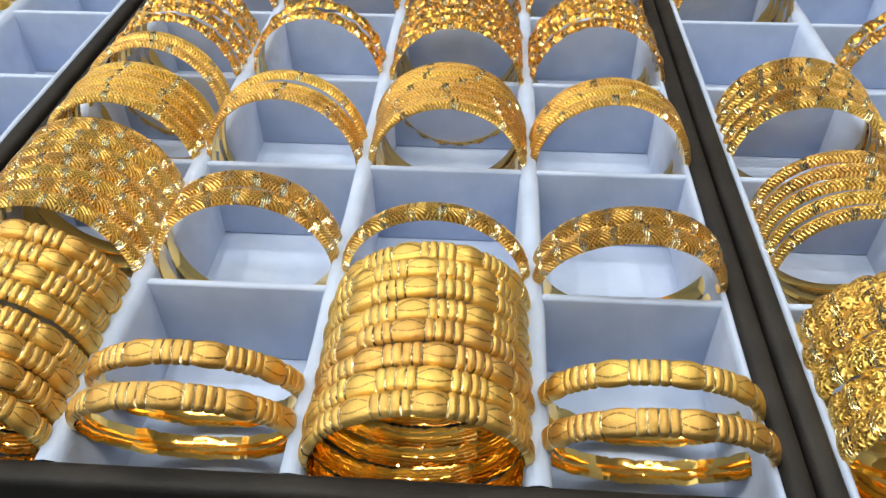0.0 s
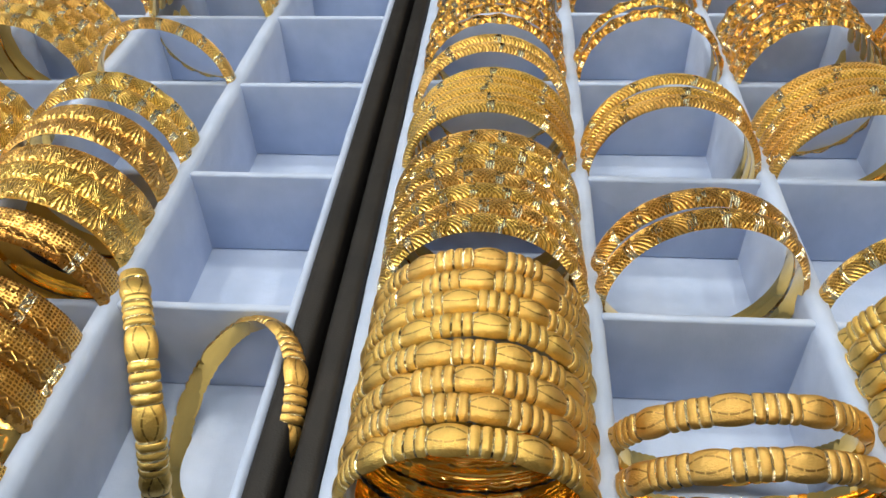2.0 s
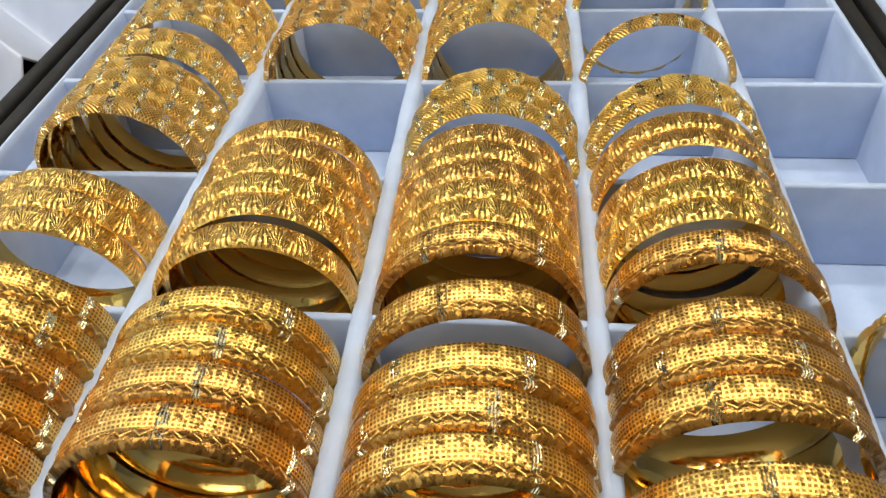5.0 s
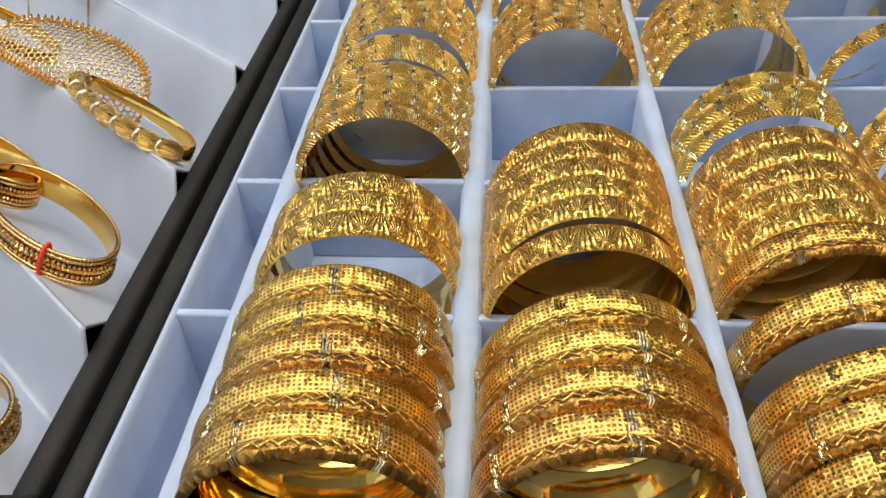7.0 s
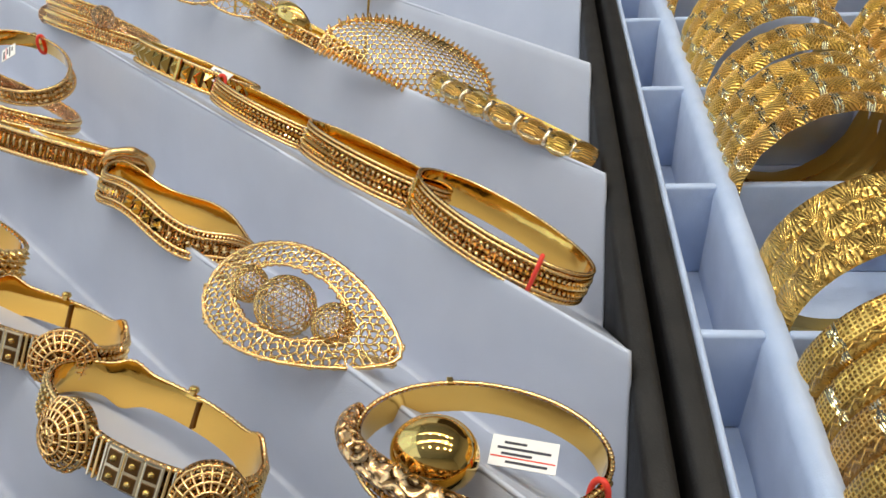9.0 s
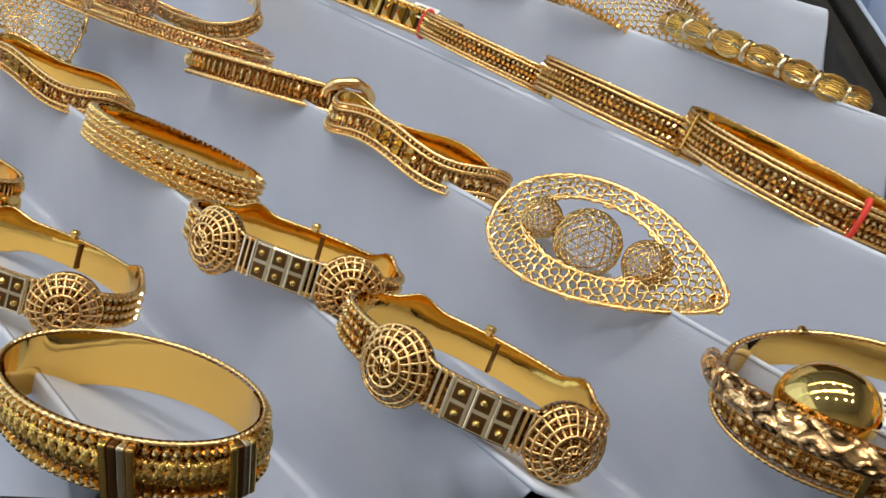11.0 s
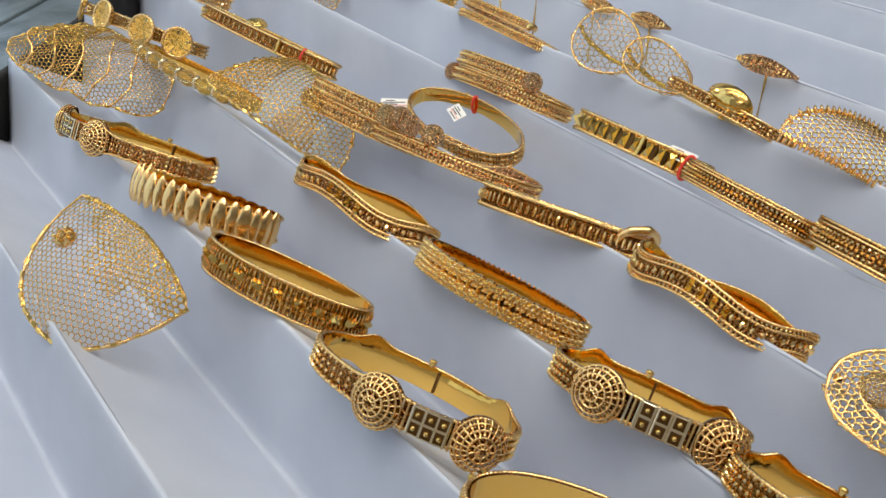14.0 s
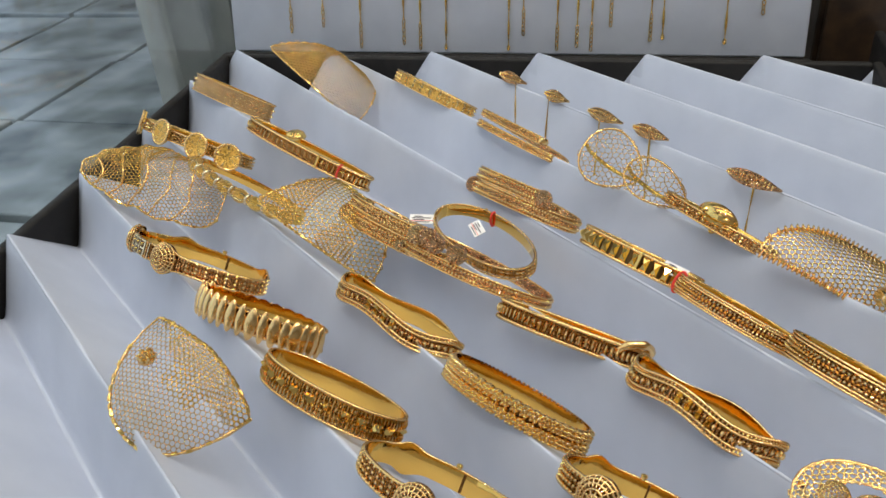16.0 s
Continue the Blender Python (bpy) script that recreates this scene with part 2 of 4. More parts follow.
def pat_dots(nt, u, v):
    d = op(nt, "MULTIPLY", op(nt, "ABSOLUTE", sn(nt, u, 1.25)), op(nt, "ABSOLUTE", sn(nt, v, 1.25)))
    return op(nt, "POWER", d, 0.7)


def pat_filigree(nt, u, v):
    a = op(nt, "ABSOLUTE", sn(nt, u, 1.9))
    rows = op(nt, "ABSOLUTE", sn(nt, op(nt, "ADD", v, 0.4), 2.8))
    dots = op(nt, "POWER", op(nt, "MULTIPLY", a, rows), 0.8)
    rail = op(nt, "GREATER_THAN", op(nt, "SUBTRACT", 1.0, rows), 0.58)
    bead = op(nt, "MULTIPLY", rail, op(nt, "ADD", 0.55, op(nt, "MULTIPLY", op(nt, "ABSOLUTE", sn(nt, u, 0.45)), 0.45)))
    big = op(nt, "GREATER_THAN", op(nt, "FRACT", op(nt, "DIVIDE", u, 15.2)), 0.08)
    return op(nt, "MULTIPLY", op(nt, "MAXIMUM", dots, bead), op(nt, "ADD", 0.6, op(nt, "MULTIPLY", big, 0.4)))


PLATE = polished("pale_gold_plate", (0.92, 0.77, 0.52), 0.16)
# dark gold: shade between studs and rosettes put into the colour; also insets, bars
DARK_GOLD = polished("dark_gold_shade_and_parts", (0.17, 0.085, 0.03), 0.35)
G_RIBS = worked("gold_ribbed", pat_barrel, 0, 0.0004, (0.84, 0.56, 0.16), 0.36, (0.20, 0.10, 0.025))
G_HATCH = worked("gold_crosshatched", pat_hatch, 9.5, 0.00055, hollow_shade=(0.50, 0.27, 0.06), facets=0.3)
G_WEAVE = worked("gold_woven", pat_weave, 21.0, 0.0006, hollow_shade=(0.52, 0.28, 0.06), facets=0.3)
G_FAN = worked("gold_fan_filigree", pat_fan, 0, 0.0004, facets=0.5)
G_GRID = worked("gold_grid_shaded_holes", pat_grid, 33.0, 0.0006, facets=0.5)
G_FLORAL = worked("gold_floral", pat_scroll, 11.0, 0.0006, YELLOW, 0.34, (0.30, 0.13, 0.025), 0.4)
G_FILI = worked("gold_filigree", pat_filigree, 0, 0.0016, (1.0, 0.64, 0.28), 0.16, GAP_SHADE, 0.6)
G_DOTS = worked("gold_granulated", pat_dots, 0, 0.0014, (1.0, 0.65, 0.26), 0.11, GAP_SHADE, 0.8)
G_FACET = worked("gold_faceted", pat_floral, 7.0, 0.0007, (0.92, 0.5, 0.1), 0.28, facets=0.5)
WIRE = worked("gold_wire", pat_ribs, 0, 0.00005, (0.86, 0.56, 0.15), 0.22)
ROSE = worked("gold_rose_filigree", pat_scroll, 0, 0.0015, (1.0, 0.62, 0.30), 0.16, GAP_SHADE, 0.6)


def mesh_ob(name, bm, material, parent=None, label="", smooth=True):
    me = bpy.data.meshes.new(name)
    bm.to_mesh(me)
    bm.free()
    me.materials.append(material)
    if smooth:
        me.shade_smooth()
    ob = new(name, me)
    if parent is not None:
        ob.parent = parent
    if label:
        ob["label"] = label
    return ob


def part(name, bm, material, parent, label="", smooth=True):
    return mesh_ob(name, bm, material, parent, label, smooth)


def box_bm(x0, x1, y0, y1, z0, z1, bevel=0.0, segs=2):
    bm = bmesh.new()
    m = Matrix.LocRotScale(((x0 + x1) / 2, (y0 + y1) / 2, (z0 + z1) / 2), None, (x1 - x0, y1 - y0, z1 - z0))
    bmesh.ops.create_cube(bm, size=1, matrix=m)
    if bevel:
        bmesh.ops.bevel(bm, geom=list(bm.edges), offset=bevel, segments=segs, affect="EDGES", profile=0.5)
    return bm


def grid_bm(nu, nv, at, uv=None, loop=False):
    """A sheet of nu by nv points at(i, k); loop closes it along i."""
    bm = bmesh.new()
    layer = bm.loops.layers.uv.new("UVMap")
    pts = [[bm.verts.new(at(i, k)) for k in range(nv)] for i in range(nu)]
    for i in range(nu if loop else nu - 1):
        j = (i + 1) % nu
        for k in range(nv - 1):
            f = bm.faces.new((pts[i][k], pts[j][k], pts[j][k + 1], pts[i][k + 1]))
            if uv:
                for lp, (a, c) in zip(f.loops, ((i, k), (i + 1, k), (i + 1, k + 1), (i, k + 1))):
                    lp[layer].uv = uv(a, c)
    return bm


def tube_bm(points, radius, sides=8, closed=False):
    """A round wire along points; radius a number or a function of the share along it."""
    bm = bmesh.new()
    layer = bm.loops.layers.uv.new("UVMap")
    pts = [Vector(p) for p in points]
    n = len(pts)
    rings = []
    side = None
    for i, p in enumerate(pts):
        d = (pts[(i + 1) % n] - pts[i - 1]) if closed or 0 < i < n - 1 else (pts[min(i + 1, n - 1)] - pts[max(i - 1, 0)])
        d.normalize()
        if side is None:
            side = d.orthogonal().normalized()
        side = (side - d * side.dot(d)).normalized()
        up = d.cross(side)
        r = radius(i / (n - 1)) if callable(radius) else radius
        rings.append([bm.verts.new(p + r * (math.cos(a) * side + math.sin(a) * up)) for a in (2 * math.pi * k / sides for k in range(sides))])
    for i in range(n if closed else n - 1):
        p, q = rings[i], rings[(i + 1) % n]
        for k in range(sides):
            f = bm.faces.new((p[k], q[k], q[(k + 1) % sides], p[(k + 1) % sides]))
            for lp, (a, c) in zip(f.loops, ((i, k), (i + 1, k), (i + 1, k + 1), (i, k + 1))):
                lp[layer].uv = (a * 0.7, c * 0.8)
    if not closed:
        bm.faces.new(list(reversed(rings[0])))
        bm.faces.new(rings[-1])
    return bm


def join_bm(*bms):
    """One bmesh out of several."""
    out = bmesh.new()
    out.loops.layers.uv.new("UVMap")
    tmp = bpy.data.meshes.new("joined")
    for bm in bms:
        bm.to_mesh(tmp)
        out.from_mesh(tmp)
        bm.free()
    bpy.data.meshes.remove(tmp)
    return out


# ---- room, counter and trays ----
tagged(mesh_ob("counter_top", box_bm(-1.155, 1.6, -0.35, 1.4, -0.04, -0.006, 0.004), TABLE, smooth=False), kind="structure")
# unseen room shell, added to bounce light and be mirrored in the gold
tagged(mesh_ob("floor", box_bm(-3.2, 2.6, -2.4, 2.6, -1.02, -1.0), WOOD, smooth=False), kind="structure")
tagged(mesh_ob("unseen_wall_east", box_bm(2.5, 2.6, -2.4, 2.6, -1.0, 2.0), PLASTER, smooth=False), kind="structure")
tagged(mesh_ob("unseen_wall_north", box_bm(-3.2, 2.5, 2.5, 2.6, -1.0, 2.0), PLASTER, smooth=False), kind="structure")
tagged(mesh_ob("unseen_wall_south", box_bm(-3.2, 2.5, -2.4, -2.3, -1.0, 2.0), PLASTER, smooth=False), kind="structure")
tagged(mesh_ob("unseen_ceiling", box_bm(-2.0, 2.6, -2.4, 2.6, 2.0, 2.1), CEILING, smooth=False), kind="structure")
TOP = 0.045


def wall_bm(x0, x1, y0, y1, z0, z1, n, puff):
    """A padded divider running along y: rounded top, sides swelling a little between the cross dividers."""
    prof = [(-1, 0.0), (-1, 0.5), (-1, 0.9), (-0.7, 0.985), (0, 1.0), (0.7, 0.985), (1, 0.9), (1, 0.5), (1, 0.0)]

    def at(i, k):
        a, h = prof[k]
        y = y0 + (y1 - y0) * i / n
        g = 1 + puff * noise.noise(Vector((y * 40, x0 * 90, h * 3)))
        hw = (x1 - x0) / 2 * g * (1 + 0.12 * (1 - h))
        return ((x0 + x1) / 2 + a * hw, y, z0 + (z1 - z0) * h + 0.0004 * noise.noise(Vector((y * 55, x0 * 70, 9))))

    return grid_bm(n + 1, len(prof), at)


def tray(cols, rows, rim_x, rim_y, label):
    t = tagged(new("display_tray"), label, "display tray", "trays on the counter")
    x0, x1 = rim_x
    y0, y1 = rim_y
    w = 0.0085
    part("base", box_bm(x0, x1, y0, y1, -0.006, 0.001), BLACK, t, smooth=False)
    for a, b, c, d in ((x0, x0 + w, y0, y1), (x1 - w, x1, y0, y1), (x0 + w, x1 - w, y0, y0 + w), (x0 + w, x1 - w, y1 - w, y1)):
        part("rim", box_bm(a, b, c, d, 0.001, TOP + 0.001, 0.0028, 3), BLACK, t)
    if cols:
        part("floor_lining", box_bm(x0 + w, x1 - w, y0 + w, y1 - w, 0.001, 0.004), BLUE, t, smooth=False)
        for a, b in cols:
            part("divider", wall_bm(a, b, y0 + w, y1 - w, 0.004, TOP, 90, 0.10), BLUE, t)
        for c0, c1 in zip(cols[:-1], cols[1:]):
            for y in rows:
                dy = random.uniform(-0.0006, 0.0006)
                part("cross_divider", box_bm(c0[1] - 0.001, c1[0] + 0.001, y + dy - 0.0017, y + dy + 0.0017, 0.004, TOP - 0.0008, 0.0012, 3), BLUE, t)
    return t


ROWS_A = [-0.0735 + 0.0790 * i for i in range(8)]
ROWS_B = [-0.0735 + 0.0775 * i for i in range(8)]
A_COLS = [(-0.0815, -0.0735), (-0.0085, 0.0), (0.066, 0.0740), (0.1395, 0.1478), (0.2115, 0.2145)]
B_COLS = [(-0.4945, -0.492), (-0.475, -0.4665), (-0.400, -0.390), (-0.3215, -0.313), (-0.244, -0.236), (-0.172, -0.164), (-0.105, -0.1015)]
R_COLS = [(0.2325, 0.2355), (0.302, 0.3105), (0.377, 0.3855), (0.452, 0.4605)]
tray(A_COLS, ROWS_A[1:7], (-0.09, 0.223), (-0.083, 0.492), "black tray with pale blue suede compartments full of bangles")
tray(B_COLS, ROWS_B[1:7], (-0.503, -0.093), (-0.083, 0.480), "black tray with pale blue suede compartments and narrow side compartments")
tray(R_COLS, ROWS_A[1:7], (0.224, 0.470), (-0.083, 0.492), "black tray with pale blue suede compartments, some empty")
ASKEW = math.tan(math.radians(3.8))


def askew_tray():
    """The large tray: back and inner side square to the counter, front and street side turned a little."""
    t = tagged(new("display_tray"), "large black tray holding a white stepped insert", "display tray", "trays on the counter")
    part("base", box_bm(-1.140, -0.506, -0.100, 0.515, -0.006, 0.001), BLACK, t, smooth=False)
    part("rim", box_bm(-0.5145, -0.506, -0.070, 0.515, 0.001, TOP + 0.001, 0.0028, 3), BLACK, t)
    part("rim", box_bm(-1.130, -0.5145, 0.5065, 0.515, 0.001, TOP + 0.001, 0.0028, 3), BLACK, t)
    front = part("rim", box_bm(-0.585, 0.0, -0.0115, 0.0, 0.001, TOP + 0.001, 0.0028, 3), BLACK, t)
    front.matrix_basis = pose(-0.506, -0.0672, 0, 0, 0, 3.8)
    side = part("rim", box_bm(-0.0085, 0.0, 0.0, 0.628, 0.001, TOP + 0.001, 0.0028, 3), BLACK, t)
    side.matrix_basis = pose(-1.0845, -0.108, 0, 0, 0, 3.8)
    return t


askew_tray()

# ---- stepped insert ----
CX0, CX1, CY0, CY1 = -1.130, -0.515, -0.0735, 0.505
RZ, FZ = 0.054, 0.006
# ridge lines y = c - s * (x + 0.515)
RIDGES = {-6: (-0.485, 0.79), -5: (-0.402, 0.785), -4: (-0.3155, 0.782), -3: (-0.2290, 0.775), -2: (-0.160, 0.815), -1: (-0.0835, 0.832), 0: (-0.0135, 0.868),
          1: (0.0755, 0.868), 2: (0.1660, 0.868), 3: (0.2550, 0.870), 4: (0.3400, 0.875), 5: (0.4260, 0.885), 6: (0.513, 0.885)}


def ridge_y(k, x):
    c, s = RIDGES[k]
    return c - s * (x + 0.515)


def step_height(x, y):
    """Height of the insert at a place."""
    for k in range(-5, 7):
        a, b = ridge_y(k - 1, x), ridge_y(k, x)
        if a <= y <= b:
            u = (y - a) / (b - a)
            return RZ + (FZ - RZ) * u / 0.66 if u < 0.66 else FZ + (RZ - FZ) * (u - 0.66) / 0.34
    return RZ


def insert_steps():
    t = tagged(new("stepped_insert"), "white leatherette insert with diagonal saw-tooth steps", "display stand")
    prof = [(0.0, 0.985), (0.02, 0.96), (0.05, 0.915), (0.3, 0.545), (0.6, 0.10), (0.64, 0.035), (0.66, 0.015), (0.68, 0.04), (0.72, 0.15), (0.85, 0.56), (0.96, 0.90), (0.985, 0.965), (1.0, 0.985)]
    for k in range(-5, 7):
        def at(i, j):
            x = CX0 - 0.01 + (CX1 - CX0 + 0.02) * i / 60
            u, h = prof[j]
            a, b = ridge_y(k - 1, x), ridge_y(k, x)
            wob = 0.0006 * noise.noise(Vector((x * 14, k * 3.1, h * 2)))
            return (x, a + (b - a) * u, FZ + (RZ - FZ) * h + wob)
        bm = grid_bm(61, len(prof), at)
        for co, no in (((-1.0840, -0.108, 0), (-1, -ASKEW, 0)), ((CX1, 0, 0), (1, 0, 0)), ((-0.506, -0.0668, 0), (ASKEW, -1, 0)), ((0, CY1, 0), (0, 1, 0))):
            bmesh.ops.bisect_plane(bm, geom=[*bm.verts, *bm.edges, *bm.faces], plane_co=co, plane_no=no, clear_outer=True)
        if len(bm.faces) < 3:
            bm.free()
            continue
        ob = part("step", bm, WHITE, t)
        sol = ob.modifiers.new("thickness", "SOLIDIFY")
        sol.thickness, sol.offset = 0.0014, -1
    return t


insert_steps()

# ---- bangles ----


def ring_thing(name, label, category, outer, inner_r, width, material, nt=192, ns=9, edge=None, group="", lining=LINING, oval=1.0, lift=None):
    """A band about the y axis: outer(a, s) is the relief over inner_r, s from -1 to 1; edge(a) scales the width; lift(a) shifts it along the axis."""
    t = tagged(new(name), label, category, group)

    def place(r, a, y):
        return (r * math.cos(a), y, oval * r * math.sin(a))

    def at_out(i, k):
        a = 2 * math.pi * i / nt
        s = -1 + 2 * k / (ns - 1)
        w = width / 2 * (edge(a) if edge else 1)
        dy = lift(a) if lift else 0
        if k in (0, ns - 1):
            return place(inner_r + 0.0002, a, dy + s * w)
        return place(inner_r + outer(a, s), a, dy + s * w)

    def uv(i, k):
        return (2 * math.pi * i / nt * inner_r * 1000, (-1 + 2 * k / (ns - 1)) * width * 500)

    part("band", grid_bm(nt, ns, at_out, uv, True), material, t)

    def at_in(i, k):
        a = 2 * math.pi * i / nt
        w = width / 2 * (edge(a) if edge else 1) * 0.985
        dy = lift(a) if lift else 0
        s = 1 - 2 * k / 4
        return place(inner_r - 0.0003 * (1 - s * s) if abs(s) < 1 else inner_r + 0.0001, a, dy + s * w)

    part("lining", grid_bm(nt, 5, at_in, uv, True), lining, t, "smooth polished gold inside")
    return t


def dome(s, p=0.5):
    return max(0.0, 1 - s * s) ** p


def barrel_env(a):
    """Share along the motif: one long barrel, then four beads."""
    m = (a / (2 * math.pi) * 10) % 1
    if m < 0.46:
        q = m / 0.46
        return True, q, math.sin(math.pi * q) ** 0.7
    q = ((m - 0.46) / 0.54 * 4) % 1
    return False, q, math.sin(math.pi * min(max(q, 0.0), 1.0)) ** 0.45


def out_barrel(a, s):
    long, q, e = barrel_env(a)
    h = 0.0007 + (0.0025 if long else 0.0023) * (0.50 + 0.50 * e) * dome(s, 0.45)
    return h


def edge_barrel(a):
    long, q, e = barrel_env(a)
    return (0.84 + 0.20 * e) if long else (0.86 + 0.12 * e)


IN_R = 0.0312
STYLES = {
    "barrel": ring_thing("bangle", "yellow gold bangle of long barrels and ribbed beads", "bangle", out_barrel, IN_R, 0.0080, G_RIBS, 480, 13, edge_barrel),
    "hatch": ring_thing("bangle", "yellow gold bangle with crosshatched mesh and bright-cut patches", "bangle", lambda a, s: 0.0007 + 0.0026 * dome(s, 0.55), IN_R, 0.0080, G_HATCH),
    "weave": ring_thing("bangle", "slim yellow gold bangle with woven rope texture", "bangle", lambda a, s: 0.0008 + 0.0023 * dome(s, 0.5), IN_R, 0.0062, G_WEAVE),
    "facet": ring_thing("bangle", "reddish gold bangle with faceted bright-cut lozenges", "bangle", lambda a, s: 0.0008 + 0.0016 * dome(s, 0.6) * (0.75 + 0.5 * abs(math.sin(10 * a)) ** 3), IN_R, 0.0080, G_FACET, 240, 9, lambda a: 0.82 + 0.3 * abs(math.sin(10 * a)) ** 2),
    "fan": ring_thing("bangle", "wide yellow gold bangle with pierced fan filigree", "bangle", lambda a, s: 0.0010 + 0.0013 * dome(s, 0.5), IN_R, 0.0108, G_FAN, 192, 11),
    "grid": ring_thing("bangle", "wide yellow gold bangle with pierced grid and zigzag border", "bangle", lambda a, s: 0.0008 + (0.0019 * dome((s - 0.35) / 0.75, 0.5) if s > -0.3 else 0.0013 + 0.0006 * (s < -0.45) * dome((s + 0.7) / 0.3, 0.5)), IN_R, 0.0132, G_GRID, 192, 15),
    "floral": ring_thing("bangle", "domed yellow gold bangle with mesh, flowers and bright cuts", "bangle", lambda a, s: 0.0008 + 0.0026 * dome(s, 0.6) * (0.85 + 0.2 * abs(math.sin(9 * a))), IN_R, 0.0105, G_HATCH, 216, 9, lambda a: 0.9 + 0.12 * abs(math.sin(9 * a))),
    "flower": ring_thing("bangle", "reddish gold bangle of rosettes in openwork", "bangle", lambda a, s: 0.0008 + 0.0022 * dome(s, 0.5) * (0.5 + 0.5 * abs(math.sin(14 * a)) ** 0.6), IN_R, 0.0125, G_FLORAL, 224, 11, lambda a: 0.88 + 0.14 * abs(math.sin(14 * a))),
}
used = set()
rng = random.Random(4)


def bangle(style, x, y, tilt=0.0, turn=0.0, z=None, size=1.0):
    """A bangle standing in a compartment at (x, y); tilt: degrees its top leans towards +y; turn: about the upright."""
    size *= 1.05
    r = 0.0345 * size
    zc = 0.0042 + r if z is None else z
    m = pose(x, y, zc, 0, 0, turn) @ pose(0, 0, 0, -tilt, 0, 0) @ pose(0, 0, 0, 0, rng.uniform(0, 360), 0) @ Matrix.Scale(size, 4)
    ob = STYLES[style]
    if style in used:
        ob = copy_thing(ob, m)
        ob.matrix_basis = m
    else:
        used.add(style)
        ob.matrix_basis = m
    return tagged(ob, group="bangles in the trays")


def stack(style, x, y, n, step, tilt=0.0, turn=0.0, size=1.0, fan=0.0):
    for i in range(n):
        bangle(style, x + rng.uniform(-0.0006, 0.0006), y + step * i, tilt + fan * i + rng.uniform(-1, 1), turn + rng.uniform(-1, 1), size=size)


C1, C2, C3, C4 = -0.041, 0.033, 0.1068, 0.1797
stack("barrel", C1, -0.0655, 8, 0.0094, -4)
stack("hatch", C1, 0.0135, 7, 0.0085, 2)
stack("weave", C1, 0.090, 5, 0.0066, -4)
stack("weave", C1, 0.134, 2, 0.0075, 8)
stack("facet", C1, 0.166, 5, 0.0110, 4)
stack("barrel", C2, -0.0560, 2, 0.0150, -22, 3)
stack("hatch", C2, 0.021, 2, 0.0110, -1, 4)
stack("weave", C2, 0.092, 2, 0.0066, 2)
bangle("weave", C2, 0.1075, 6)
stack("facet", C2, 0.174, 2, 0.0125, 2)
stack("barrel", C3, -0.0650, 8, 0.0092, -8, 3)
bangle("hatch", C3, 0.0180, -4)
stack("weave", C3, 0.091, 6, 0.0066, -3)
stack("facet", C3, 0.166, 6, 0.0098, 2)
stack("barrel", C4, -0.0570, 2, 0.0165, -22, -2)
stack("hatch", C4, 0.016, 2, 0.0105, -14)
stack("weave", C4, 0.096, 3, 0.0070, 2)
stack("facet", C4, 0.172, 4, 0.0105, 2)
for cx in (C1, C2, C3, C4):
    stack("facet", cx, 0.252, 5, 0.0105, 2)
D1, D2 = 0.2690, 0.3438
stack("flower", D1, -0.060, 5, 0.0118, 0, -8)
stack("weave", D1, 0.022, 5, 0.0088, 2, -12)
stack("hatch", D1, 0.098, 5, 0.0086, 2, -12)
stack("facet", D1, 0.262, 4, 0.0105, 2)
stack("facet", D2, 0.185, 2, 0.0105, 2)

EN, ED, EC, EB, EA = -0.1345, -0.2040, -0.2785, -0.3555, -0.4330
bangle("barrel", -0.1430, -0.0300, -11, 115, size=1.03)
bangle("barrel", -0.1180, -0.0300, -44, 116, z=0.0265, size=0.97)
bangle("grid", ED, -0.0690, -6)
stack("grid", ED, -0.0450, 3, 0.0132, -2)
bangle("grid", ED + 0.002, 0.0105, -2, -4)
stack("fan", ED, 0.0265, 3, 0.0112, 2)
stack("fan", ED, 0.0660, 2, 0.0110, 4)
stack("floral", ED, 0.0930, 2, 0.0110, 4)
bangle("hatch", ED, 0.162, -2)
stack("floral", ED, 0.240, 4, 0.0110, 2)
stack("grid", EC, -0.0660, 3, 0.0138, -3, 3)
bangle("grid", EC, -0.0120, -6, 4)
stack("grid", EC, 0.0120, 1, 0.0138, -2)
stack("fan", EC, 0.0245, 5, 0.0112, 0)
stack("floral", EC, 0.0890, 3, 0.0108, 0)
stack("floral", EC, 0.165, 5, 0.0110, 0)
stack("floral", EC, 0.250, 4, 0.0110, 2)
stack("grid", EB, -0.0630, 4, 0.0138, 0, 4)
stack("fan", EB, 0.0115, 1, 0.0112, -3, 5)
stack("fan", EB, 0.0255, 5, 0.0112, 0, 5)
stack("floral", EB, 0.165, 5, 0.0110, 0, 3)
stack("floral", EB, 0.245, 4, 0.0110, 2)
stack("grid", EA, -0.0655, 5, 0.0136, -3, 5)
stack("fan", EA, 0.0180, 3, 0.0112, -5, 6)
stack("floral", EA, 0.0880, 4, 0.0108, -2, 5)
stack("floral", EA, 0.1330, 2, 0.0112, 4, 5)
stack("floral", EA, 0.166, 5, 0.0112, 4, 5)
stack("floral", EA, 0.250, 4, 0.0110, 2)

# ---- bracelets on the stepped insert ----
FLAT = pose(0, 0, 0, 90, 0, 0)
RIM_GOLD = polished("gold_bright_wire", (1.0, 0.66, 0.28), 0.18)
GEM = polished("gold_diamond_cut", (1.0, 0.70, 0.30), 0.08)


